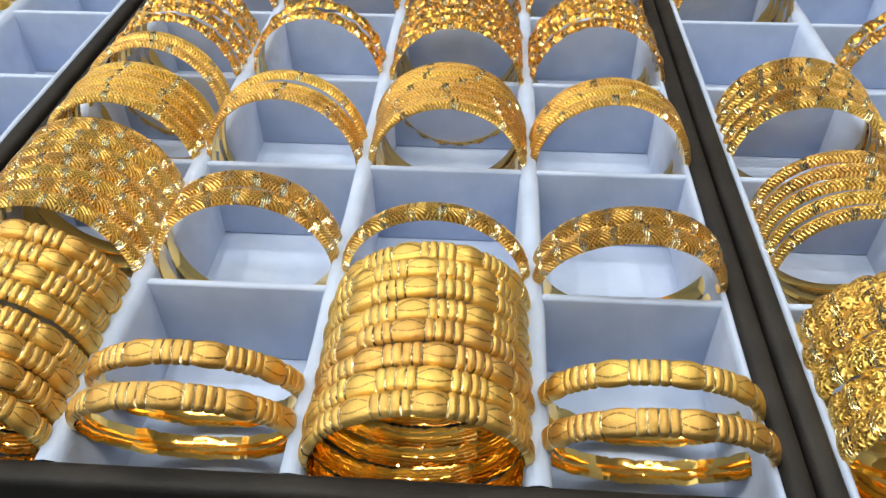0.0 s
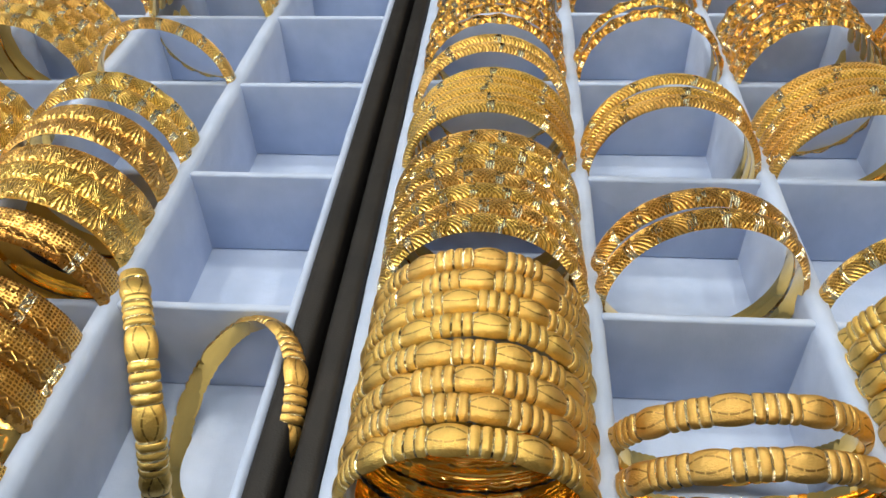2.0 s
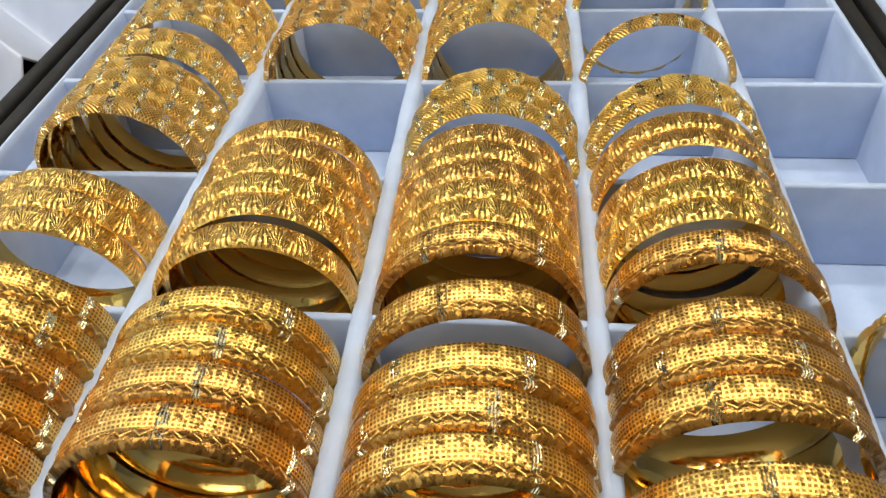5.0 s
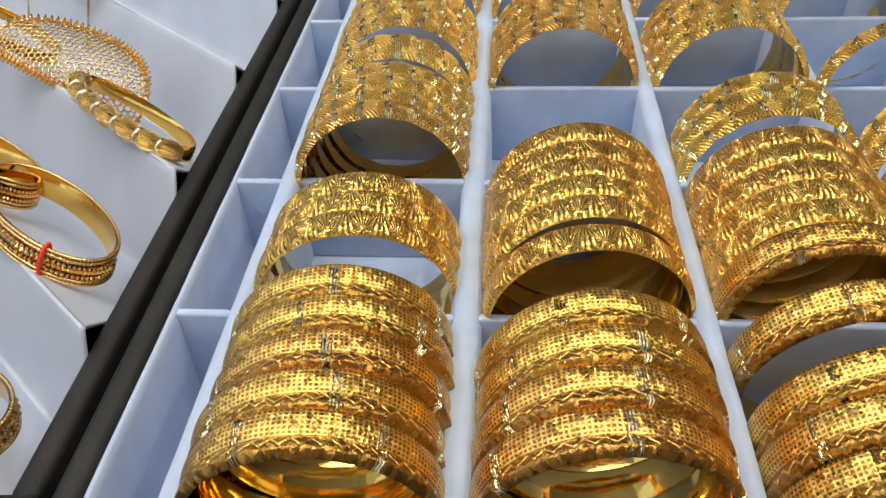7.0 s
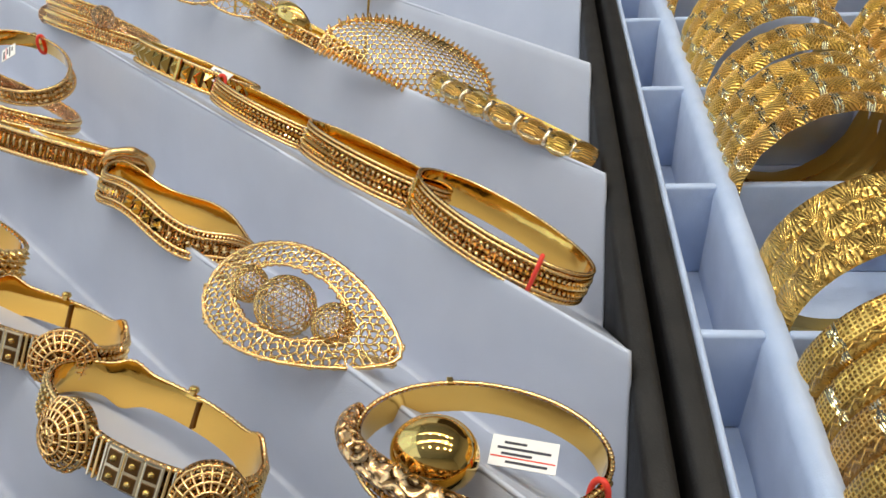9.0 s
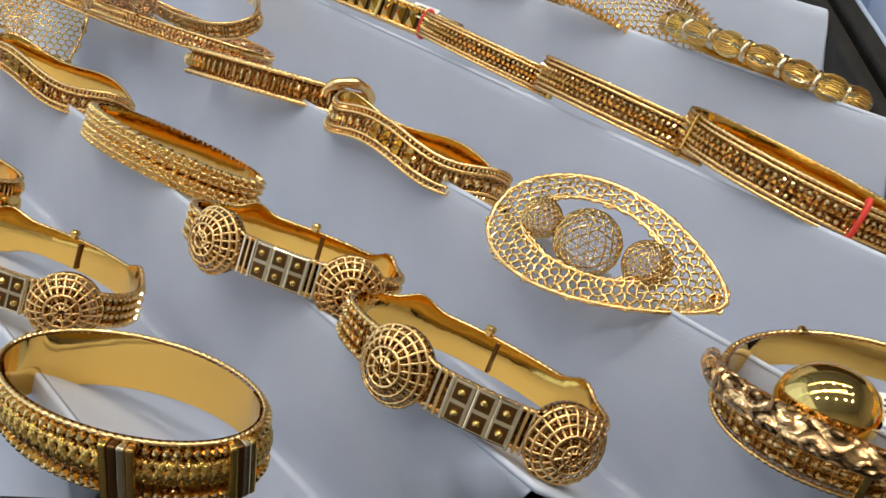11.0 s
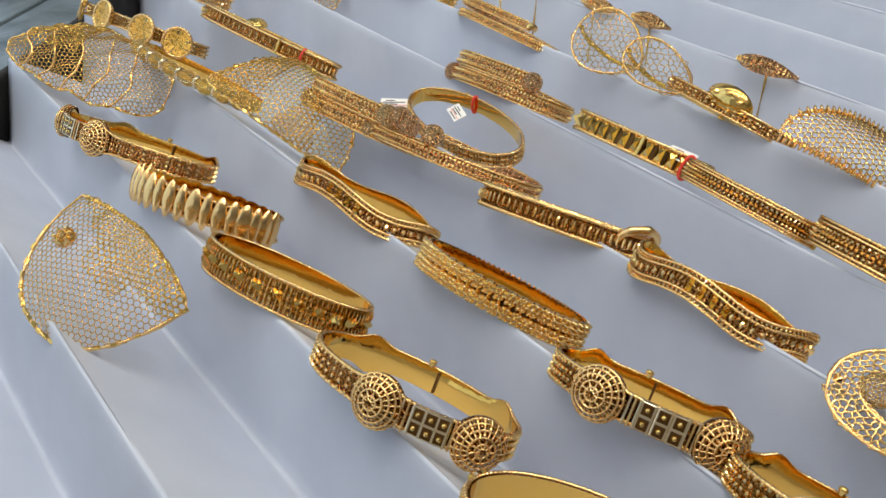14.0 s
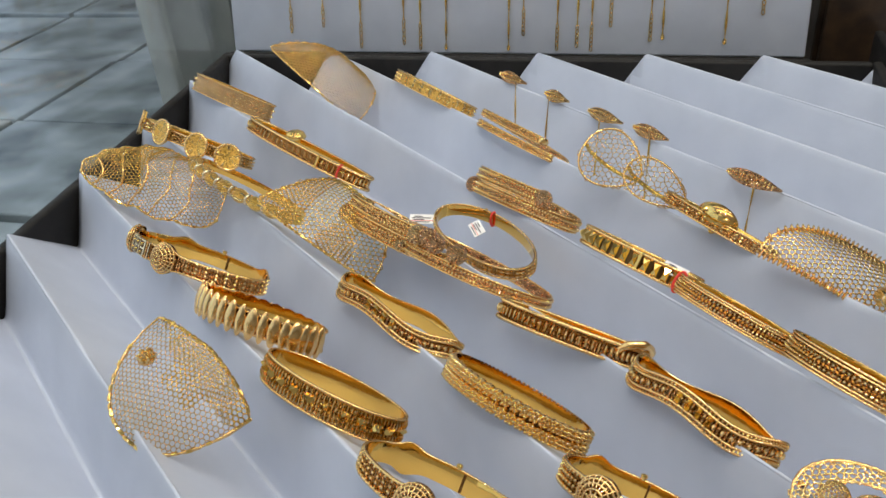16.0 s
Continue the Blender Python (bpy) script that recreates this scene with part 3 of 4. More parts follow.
def perch(x0, y0, x1, y1, tilt=-35.0, z0=0.055, z1=0.048):
    """Pose and half length of an oval piece whose two ends stand at the given places: x along it, y back, z up."""
    p, q = Vector((x0, y0, z0)), Vector((x1, y1, z1))
    ax = (q - p).normalized()
    back = Vector((0, 0, 1)).cross(ax).normalized()
    m = Matrix((ax, back, ax.cross(back))).transposed().to_4x4()
    m.translation = (p + q) / 2 - 0.0015 * back
    return m @ pose(0, 0, 0, tilt, 0, 0), (q - p).length / 2


def facing(x, y, z, normal, along=(0.755, -0.656, 0.0)):
    """A pose at a place with z along normal and x as near to along as it can be."""
    n = Vector(normal).normalized()
    a = Vector(along)
    a = (a - n * a.dot(n)).normalized()
    m = Matrix((a, n.cross(a), n)).transposed().to_4x4()
    m.translation = (x, y, z)
    return m


def spanning(x0, y0, x1, y1, z, normal):
    return facing((x0 + x1) / 2, (y0 + y1) / 2, z, normal, (x1 - x0, y1 - y0, 0))


def on_ring(a, r, oval, y=0.0, out=0.0):
    """Local frame on a ring at angle a: z away from the axis, y along the axis."""
    p = Vector((r * math.cos(a), y, oval * r * math.sin(a)))
    z = Vector((math.cos(a), 0, math.sin(a) / oval)).normalized()
    yv = Vector((0, 1, 0))
    x = yv.cross(z)
    m = Matrix((x, yv, z)).transposed().to_4x4()
    m.translation = p + z * out
    return m


def lay(t, m):
    t.matrix_basis = m @ FLAT
    return tagged(t, group="bracelets on the stepped insert")


def lathe_bm(prof, n, ribs=0, amp=0.0):
    """A turned piece about z out of (radius, height) points, with optional radial ribs."""
    def at(i, k):
        a = 2 * math.pi * i / n
        r, z = prof[k]
        return (r * math.cos(a), r * math.sin(a), z + (amp * math.cos(ribs * a) * min(1, 2 * k / len(prof)) if ribs and 0 < k < len(prof) - 1 else 0))
    return grid_bm(n, len(prof), at, lambda i, k: (i * 50.0 / n, prof[k][0] * 1000), True)


def shared(name, bm, material):
    me = bpy.data.meshes.new(name)
    bm.to_mesh(me)
    bm.free()
    me.materials.append(material)
    me.shade_smooth()
    return me


def child(name, me, parent, m, label=""):
    ob = new(name, me)
    ob.parent = parent
    ob.matrix_basis = m
    if label:
        ob["label"] = label
    return ob


def gems_bm(spots, kind="bead"):
    """Many small ornaments in one mesh: spots are (matrix, half length, half width, height)."""
    bm = bmesh.new()
    bm.loops.layers.uv.new("UVMap")
    for m, rx, ry, h in spots:
        if kind == "pyramid":
            base = [bm.verts.new(m @ Vector((sx * rx, sy * ry, -0.0002))) for sx, sy in ((-1, -1), (1, -1), (1, 1), (-1, 1))]
            top = bm.verts.new(m @ Vector((0, 0, h)))
            for i in range(4):
                bm.faces.new((base[i], base[(i + 1) % 4], top))
        else:
            low = [bm.verts.new(m @ Vector((rx * math.cos(q), ry * math.sin(q), -0.0001))) for q in (math.pi * i / 3 for i in range(6))]
            mid = [bm.verts.new(m @ Vector((0.75 * rx * math.cos(q), 0.75 * ry * math.sin(q), h * 0.7))) for q in (math.pi * i / 3 for i in range(6))]
            top = bm.verts.new(m @ Vector((0, 0, h)))
            for i in range(6):
                j = (i + 1) % 6
                bm.faces.new((low[i], low[j], mid[j], mid[i]))
                bm.faces.new((mid[i], mid[j], top))
    return bm


def flat_ring(label, m, a, h, material, relief=None, edge=None, lift=None, oval=0.5, lining=LINING, ns=9, nt=160, category="bracelet"):
    t = ring_thing("bracelet", label, category, relief or (lambda q, s: 0.0006 + 0.0006 * dome(s, 0.4)), a, h, material, nt, ns, edge, "", lining, oval, lift)
    return lay(t, m)


def rails(t, a, oval, offsets, r=0.00075, lift=None, edge=None, twist=90, material=None, out=0.0012):
    """Twisted wires running round the band at the given heights."""
    n = 300
    for y in offsets:
        pts = []
        for i in range(n):
            q = 2 * math.pi * i / n
            pts.append(on_ring(q, a, oval, y * (edge(q) if edge else 1) + (lift(q) if lift else 0), out).translation)
        part("wire_edge", tube_bm(pts, lambda f: r * (1 + 0.32 * math.sin(f * 2 * math.pi * twist)), 6, True), material or RIM_GOLD, t)


def row(t, a, oval, y, n, rx, ry, h, kind="bead", q0=-20, q1=200, lift=None, name="beading", material=None, out=0.0013, skip=None):
    spots = []
    for i in range(n):
        q = math.radians(q0 + (q1 - q0) * (i + 0.5) / n)
        if skip and skip(i):
            continue
        spots.append((on_ring(q, a, oval, y + (lift(q) if lift else 0), out), rx, ry, h))
    ob = part(name, gems_bm(spots, kind), material or GEM, t, smooth=False)
    ob["kind"] = "stuff"
    return ob


def lathe_bm(prof, n, ribs=0, amp=0.0):
    """A turned piece about z out of (radius, height) points, with optional radial ribs."""
    def at(i, k):
        a = 2 * math.pi * i / n
        r, z = prof[k]
        return (r * math.cos(a), r * math.sin(a), z + (amp * math.cos(ribs * a) * min(1, 2 * k / len(prof)) if ribs and 0 < k < len(prof) - 1 else 0))
    return grid_bm(n, len(prof), at, lambda i, k: (i * 50.0 / n, prof[k][0] * 1000), True)


def medal_bm():
    """Openwork of a domed medallion: wire rings, radial bars and a beaded centre."""
    def dome_z(r):
        return 0.0062 * math.sqrt(max(0.0, 1 - (r / 0.0092) ** 2))
    bms = []
    for r in (0.0022, 0.0042, 0.0062, 0.0078, 0.0088):
        bms.append(tube_bm([(r * math.cos(q), r * math.sin(q), dome_z(r)) for q in (2 * math.pi * i / 44 for i in range(44))], lambda f: 0.00042 * (1 + 0.3 * math.sin(f * 130)), 5, True))
    for i in range(22):
        q = 2 * math.pi * i / 22
        bms.append(tube_bm([(r * math.cos(q), r * math.sin(q), dome_z(r)) for r in (0.0042, 0.0056, 0.0070, 0.0080, 0.0088)], 0.00034, 5))
    for i in range(9):
        q = 2 * math.pi * i / 9
        bms.append(tube_bm([(r * math.cos(q + 60 * (r - 0.002)), r * math.sin(q + 60 * (r - 0.002)), dome_z(r)) for r in (0.0008, 0.0018, 0.0030, 0.0042)], 0.0004, 5))
    return join_bm(*bms)


MEDAL_NET = shared("openwork", medal_bm(), RIM_GOLD)
MEDAL = shared("medallion", lathe_bm([(0.0001, 0.0054), (0.0030, 0.0050), (0.0055, 0.0040), (0.0074, 0.0022), (0.0088, 0.0002), (0.0086, -0.0012)], 40), G_DOTS)
ROSETTE = shared("rosette", lathe_bm([(0.0001, 0.0018), (0.0007, 0.0016), (0.0009, 0.0000), (0.0013, 0.0012), (0.0019, 0.0013), (0.0025, 0.0002), (0.0025, -0.0006)], 36, 6, 0.0008), GEM)
SPINDLE = shared("spindle", lathe_bm([(0.0004, -0.0076), (0.0012, -0.0066), (0.0020, -0.0044), (0.0026, -0.0016), (0.0027, 0.0), (0.0026, 0.0016), (0.0020, 0.0044), (0.0012, 0.0066), (0.0004, 0.0076)], 18), RIM_GOLD)
KNOB = shared("knob", lathe_bm([(0.0001, 0.0022), (0.0012, 0.0020), (0.0016, 0.0012), (0.0012, 0.0004), (0.0008, -0.0006)], 14), SHINY)
STUD = shared("stud", lathe_bm([(0.0001, 0.0009), (0.0005, 0.0008), (0.0009, 0.0003), (0.0010, -0.0002)], 10), SHINY)


PYRAMID = shared("pyramid_stud", gems_bm([(Matrix(), 0.0021, 0.0039, 0.0030)], "pyramid"), SHINY)
PYRAMID.shade_flat()


def medal_bracelet(at, spots=(58, 150), h=0.0118, oval=0.55, back=225):
    m, a = at
    a *= 0.97

    def near(q, width):
        d = math.degrees(q)
        return max(math.exp(-(((d - g + 180) % 360 - 180) / width) ** 2) for g in (*spots, back, 315))
    edge = lambda q: 0.78 + 0.46 * near(q, 9)
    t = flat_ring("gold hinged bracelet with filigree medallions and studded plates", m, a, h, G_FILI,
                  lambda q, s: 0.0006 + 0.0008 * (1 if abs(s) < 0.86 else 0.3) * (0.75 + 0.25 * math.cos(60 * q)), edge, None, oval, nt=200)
    rails(t, a, oval, (-h * 0.46, h * 0.46), 0.0007, None, edge, 110)
    for g in spots:
        md = child("medallion", MEDAL, t, on_ring(math.radians(g), a, oval, 0, 0.0006), "domed filigree medallion")
        child("openwork", MEDAL_NET, md, Matrix.Translation((0, 0, 0.0003)))
    span = spots[-1] - spots[0]
    for f in (0.38, 0.50, 0.62):
        g = math.radians(spots[0] + span * f)
        pl = part("plate", box_bm(-0.0025, 0.0025, -0.0048, 0.0048, 0, 0.0016, 0.0004), PLATE, t, "bright-cut studded plate", smooth=False)
        pl.matrix_basis = on_ring(g, a, oval, 0, 0.0012)
        for y in (-0.0023, 0.0023):
            part("inset", box_bm(-0.0017, 0.0017, y - 0.0018, y + 0.0018, 0.0016, 0.0018), DARK_GOLD, pl, smooth=False)
            child("stud", STUD, pl, Matrix.Translation((0, y, 0.0018)))
    for f in (0.28, 0.72):
        g = math.radians(spots[0] + span * f)
        for k in (-1, 0, 1):
            bar = part("bar", box_bm(-0.0004, 0.0004, -0.0050, 0.0050, 0, 0.0020, 0.0002), PLATE if k else RIM_GOLD, t, smooth=False)
            bar.matrix_basis = on_ring(g + 0.05 * k, a, oval, 0, 0.0011)
    for y in (-0.0036, -0.0012, 0.0012, 0.0036):
        row(t, a, oval, y, 12, 0.0009, 0.0009, 0.0012, "bead", -25, spots[0] - 16)
        row(t, a, oval, y, 18, 0.0009, 0.0009, 0.0012, "bead", spots[-1] + 16, 215)
    child("knob", KNOB, t, on_ring(math.radians(262), a, oval, h * 0.42, 0.0006) @ pose(0, 0, 0, -90, 0, 0))
    hg = part("hinge", box_bm(-0.0004, 0.0004, -h * 0.34, h * 0.34, -0.0006, 0.0004), DARK_GOLD, t, smooth=False)
    hg.matrix_basis = on_ring(math.radians(268), a, oval, 0, -0.0003)
    return t


def spindle_bracelet(at):
    m, a = at
    oval = 0.46
    t = flat_ring("gold bracelet set with upright ribbed spindles", m, a * 0.94, 0.0125, G_FILI, None, lambda q: 0.85 + 0.2 * abs(math.sin(14 * q)), None, oval, nt=224)
    for n, g in enumerate(range(8, 190, 10)):
        k = (1.0, 1.15, 0.95, 1.35)[n % 4]
        child("spindle", SPINDLE, t, on_ring(math.radians(g), a * 0.94, oval, 0, 0.0022) @ pose(0, 0, 0, 90, 0, 0) @ Matrix.Diagonal((1.15 * k, 0.8, 1.12, 1)))
    rails(t, a * 0.94, oval, (-0.0052, 0.0052), 0.0007, None, None, 90)
    return t


def rosette_bracelet(at):
    m, a = at
    oval = 0.38
    # dark base band: the shade between the rosettes is in its colour
    t = flat_ring("gold bracelet of two rows of small flower rosettes", m, a * 0.95, 0.0112, DARK_GOLD, None, lambda q: 0.9 + 0.12 * abs(math.sin(22 * q)), None, oval, nt=352)
    for g in range(-10, 196, 8):
        for y in (-0.0030, 0.0030):
            child("rosette", ROSETTE, t, on_ring(math.radians(g), a * 0.95, oval, y, 0.0014) @ Matrix.Scale(1.22, 4))
    row(t, a * 0.95, oval, 0.0, 27, 0.0011, 0.0011, 0.0018, "pyramid", -12, 196)
    row(t, a * 0.95, oval, 0.0054, 40, 0.0010, 0.0008, 0.0014, "bead", 190, 352)
    return t


def wave_bracelet(at, h=0.0100, oval=0.35):
    m, a = at
    a *= 0.97
    lift = lambda q: 0.0017 * math.sin(4 * q + 0.6)
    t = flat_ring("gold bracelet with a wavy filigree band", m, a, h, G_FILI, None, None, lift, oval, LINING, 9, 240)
    rails(t, a, oval, (-h * 0.48, -h * 0.28, h * 0.28, h * 0.48), 0.00062, lift, None, 120)
    for y in (-h * 0.39, h * 0.39):
        row(t, a, oval, y, 74, 0.0006, 0.0006, 0.0010, "bead", -30, 210, lift)
    row(t, a, oval, 0.0, 34, 0.0011, 0.0016, 0.0013, "bead", -30, 210, lift, skip=lambda i: 14 < i < 20)
    for y in (-0.0016, 0.0016):
        row(t, a, oval, y, 4, 0.0014, 0.0015, 0.0022, "pyramid", 73, 107, lift, "stud", SHINY)
    return t


def band_bracelet(at, h, label, oval=0.5, red=None, style="beads", hinge=(15, 168), base=None):
    """A stiff hinged band between wire edges; style says what fills it."""
    m, a = at
    a *= 0.97
    t = flat_ring(label, m, a, h, base or (DARK_GOLD if style == "pyramids" else G_FILI), None, None, None, oval, LINING, 9, 200)
    if style == "beads":
        rails(t, a, oval, (-h * 0.48, -h * 0.34, h * 0.34, h * 0.48), 0.0006, None, None, 110)
        for y in (-h * 0.18, 0.0, h * 0.18):
            row(t, a, oval, y, 58, 0.0008, 0.0008, 0.0011, "bead" if y else "pyramid", -30, 210)
    elif style == "pyramids":
        rails(t, a, oval, (-h * 0.48, h * 0.48), 0.0009, None, None, 110)
        for i in range(22):
            child("pyramid_stud", PYRAMID, t, on_ring(math.radians(-20 + 10.45 * i), a, oval, 0, 0.0013))
        row(t, a, oval, h * 0.36, 40, 0.0008, 0.0007, 0.0012, "pyramid", -25, 205)
    elif style == "channel":
        rails(t, a, oval, (-h * 0.48, h * 0.48), 0.0010, None, None, 110)
        row(t, a, oval, 0.0, 34, 0.0008, h * 0.34, 0.0019, "bead", 0, 180)
    elif style == "scroll":
        rails(t, a, oval, (-h * 0.48, h * 0.48), 0.0006, None, None, 110)
        for y in (-h * 0.17, h * 0.17):
            row(t, a, oval, y, 44, 0.0013, 0.0009, 0.0011, "bead", -30, 250, skip=lambda i: i % 3 == 2)
    elif style == "fans":
        rails(t, a, oval, (-h * 0.48, h * 0.48), 0.0007, None, None, 110)
        row(t, a, oval, h * 0.24, 66, 0.0004, h * 0.20, 0.0016, "bead", -30, 210, None, "fan_work")
        row(t, a, oval, -h * 0.24, 66, 0.0004, h * 0.20, 0.0016, "bead", -30, 210, None, "fan_work")
        for i in range(15):
            child("faceted_stud", PYRAMID, t, on_ring(math.radians(-13 + 14.7 * i), a, oval, 0, 0.0013) @ Matrix.Diagonal((1.2, 0.55, 0.85, 1)))
    elif style == "braid":
        rails(t, a, oval, (-h * 0.49, h * 0.49), 0.0006, None, None, 100)
        for y in (-h * 0.37, h * 0.37):
            row(t, a, oval, y, 60, 0.0010, 0.0013, 0.0016, "bead", -40, 220)
        for k in range(3):
            ph = 2 * math.pi * k / 3
            pts = [on_ring(q, a, oval, h * 0.17 * math.sin(24 * q + ph), 0.0016 + 0.0006 * math.cos(48 * q + 2 * ph)).translation for q in (2 * math.pi * i / 420 for i in range(420))]
            part("braid_strand", tube_bm(pts, lambda f: 0.0010 * (1 + 0.16 * math.sin(f * 1300)), 6, True), WIRE, t)
        for g in (18, 72, 148, 200):
            for k, mt in ((-1.5, WIRE), (-0.5, PLATE), (0.5, DARK_GOLD), (1.5, WIRE)):
                br = part("bar", box_bm(-0.0009, 0.0009, -h * 0.47, h * 0.47, 0, 0.0030, 0.0005), mt, t, smooth=False)
                br.matrix_basis = on_ring(math.radians(g) + 0.062 * k, a, oval, 0, 0.0009)
        child("knob", KNOB, t, on_ring(math.radians(172), a, oval, 0, 0.0030))
    for g in hinge:
        hb = part("hinge", box_bm(-0.0009, 0.0009, -h * 0.56, h * 0.56, 0, 0.0026, 0.0004), SHINY, t, smooth=False)
        hb.matrix_basis = on_ring(math.radians(g), a, oval, 0, 0.0003)
    if red is not None:
        th = part("thread", tube_bm([(0, h * 0.64 * math.cos(q), 0.0006 + 0.0024 * math.sin(q)) for q in (2 * math.pi * i / 20 for i in range(20))], 0.0008, 6, True), RED, t, "knotted red thread")
        th.matrix_basis = on_ring(math.radians(red), a, oval, 0, 0.0)
    return t


def tag(m, w=0.015, d=0.0072):
    """A white price tag with printed bars."""
    t = tagged(new("price_tag"), "small white price tag with printed bars lying on the insert", "price tag")
    part("card", box_bm(-w / 2, w / 2, -d / 2, d / 2, 0, 0.0003), PAPER, t, smooth=False)
    rows = ((0.28, 0.34, -0.28), (0.10, 0.80, 0.0), (-0.08, 0.46, -0.2), (-0.34, 0.62, 0.12))
    for y, l, x in rows:
        part("print", box_bm(x * w / 2 - l * w / 2, x * w / 2 + l * w / 2, y * d - 0.0003, y * d + 0.0003, 0.0003, 0.00045), INK, t, smooth=False)
    part("line", box_bm(-w * 0.48, w * 0.48, -0.2 * d - 0.0001, -0.2 * d + 0.0002, 0.0003, 0.00045), RED, t, "thin red line", smooth=False)
    t.matrix_basis = m
    return t


def hex_bm(inside, surf, cell, jitter=0.0, seed=1, span=0.06):
    """A honeycomb net cut to inside(u, v) and laid on surf(u, v)."""
    r = random.Random(seed)
    bm = bmesh.new()
    bm.loops.layers.uv.new("UVMap")
    cache = {}

    def vert(u, v):
        key = (round(u / cell * 20), round(v / cell * 20))
        if key not in cache:
            ju, jv = (r.uniform(-1, 1) * jitter * cell for _ in range(2))
            cache[key] = bm.verts.new(surf(u + ju, v + jv))
        return cache[key]

    hx, hy = cell * 1.5, cell * math.sqrt(3)
    n = int(span / cell) + 1
    for i in range(-n, n + 1):
        for j in range(-n, n + 1):
            u, v = i * hx, j * hy + (hy / 2 if i % 2 else 0)
            if inside(u, v):
                ring = [vert(u + cell * math.cos(math.pi / 3 * q), v + cell * math.sin(math.pi / 3 * q)) for q in range(6)]
                try:
                    bm.faces.new(ring)
                except ValueError:
                    pass
    return bm


def net(name, bm, thick, parent, material=WIRE, label=""):
    ob = part(name, bm, material, parent, label)
    w = ob.modifiers.new("wires", "WIREFRAME")
    w.thickness, w.use_even_offset, w.use_boundary = thick, False, True
    return ob


def leaf_cuff(m, ln=0.078, wd=0.050, cell=0.0013, label="gold net cuff shaped as a broad curved leaf", bend=0.046, peak=0.4, lean=1.2, belly=0.06, fold=None, gold=None, scallop=0.0, net_wire=0.56, flower=False):
    """A leaf of honeycomb net, bowed about its long axis, with a bright-cut rim and a curled fold."""
    t = tagged(new("bracelet"), label, "bracelet", "bracelets on the stepped insert")

    def share(u):
        return min(max((u + ln / 2) / ln, 0.0), 1.0)

    def upper(u):
        q = share(u)
        w = wd * (1 - belly)
        top = (q / peak) ** lean if q < peak else max(0.0, 1 - ((q - peak) / (1 - peak)) ** 2) ** 0.6
        return w * top * (1 + scallop * abs(math.sin(q * 12)))

    def lower(u):
        q = share(u)
        return wd * belly * max(0.0, 1 - abs(2 * q - 1) ** 2.4) ** 0.6 * (1 + scallop * abs(math.sin(q * 12)))

    def inside(u, v):
        return -lower(u) + cell * 0.5 < v < upper(u) - cell * 0.5

    def surf(u, v):
        a = v / bend
        return (u, bend * math.sin(a), bend * math.cos(a) - bend - 0.40 * (u * u) / ln + (0.0022 * math.sin(u * 300) * math.sin(v * 260) if scallop else 0))

    net("net", hex_bm(inside, surf, cell), net_wire * cell, t, gold or WIRE)
    n = 60
    rim = []
    for i in range(2 * n):
        u = -ln / 2 + ln * (i / n if i < n else 2 - i / n)
        rim.append(surf(u, upper(u) if i < n else -lower(u)))
    part("rim", tube_bm(rim, lambda q: 0.0007 + 0.0003 * math.sin(q * 150), 6, True), RIM_GOLD, t)
    rnd = random.Random(7)
    for i in range(3, 2 * n, 3):
        b = part("bright_cut", box_bm(-0.0015, 0.0015, -0.0009, 0.0009, -0.0004, 0.0009, 0.0004), SHINY, t, smooth=False)
        p, q = Vector(rim[i]), Vector(rim[(i + 1) % (2 * n)])
        b.matrix_basis = Matrix.Translation(p) @ (q - p).to_track_quat("X", "Z").to_matrix().to_4x4() @ pose(0, 0, 0, rnd.uniform(-35, 35), 0, 0)
    if fold:
        def fsurf(u, v):
            x, y, z = surf(u, v)
            return (x, y, z + 0.0028 + 0.0012 * math.sin(u * 420) * math.cos(v * 300))
        net("fold", hex_bm(lambda u, v: inside(u, v) and fold(share(u), v / wd), fsurf, cell * 0.92), 0.42 * cell, t, gold or WIRE)
    if scallop:
        for k in range(5):
            f0 = 0.16 + 0.15 * k
            pts = []
            for i in range(26):
                u = ln * (f0 - 0.5 + 0.05 * math.sin(i * 0.25))
                lo, hi = -lower(u), upper(u)
                x, y, z = surf(u, lo + (hi - lo) * i / 25)
                pts.append((x, y, z + 0.0008))
            part("vein", tube_bm(pts, 0.0007, 5), RIM_GOLD, t)
    if flower:
        child("flower", ROSETTE, t, Matrix.Translation(Vector(surf(-ln * 0.24, -wd * 0.30)) + Vector((0, 0, 0.003))) @ Matrix.Scale(1.7, 4), "small flower stud with dark petals")
    t.matrix_basis = m
    return t


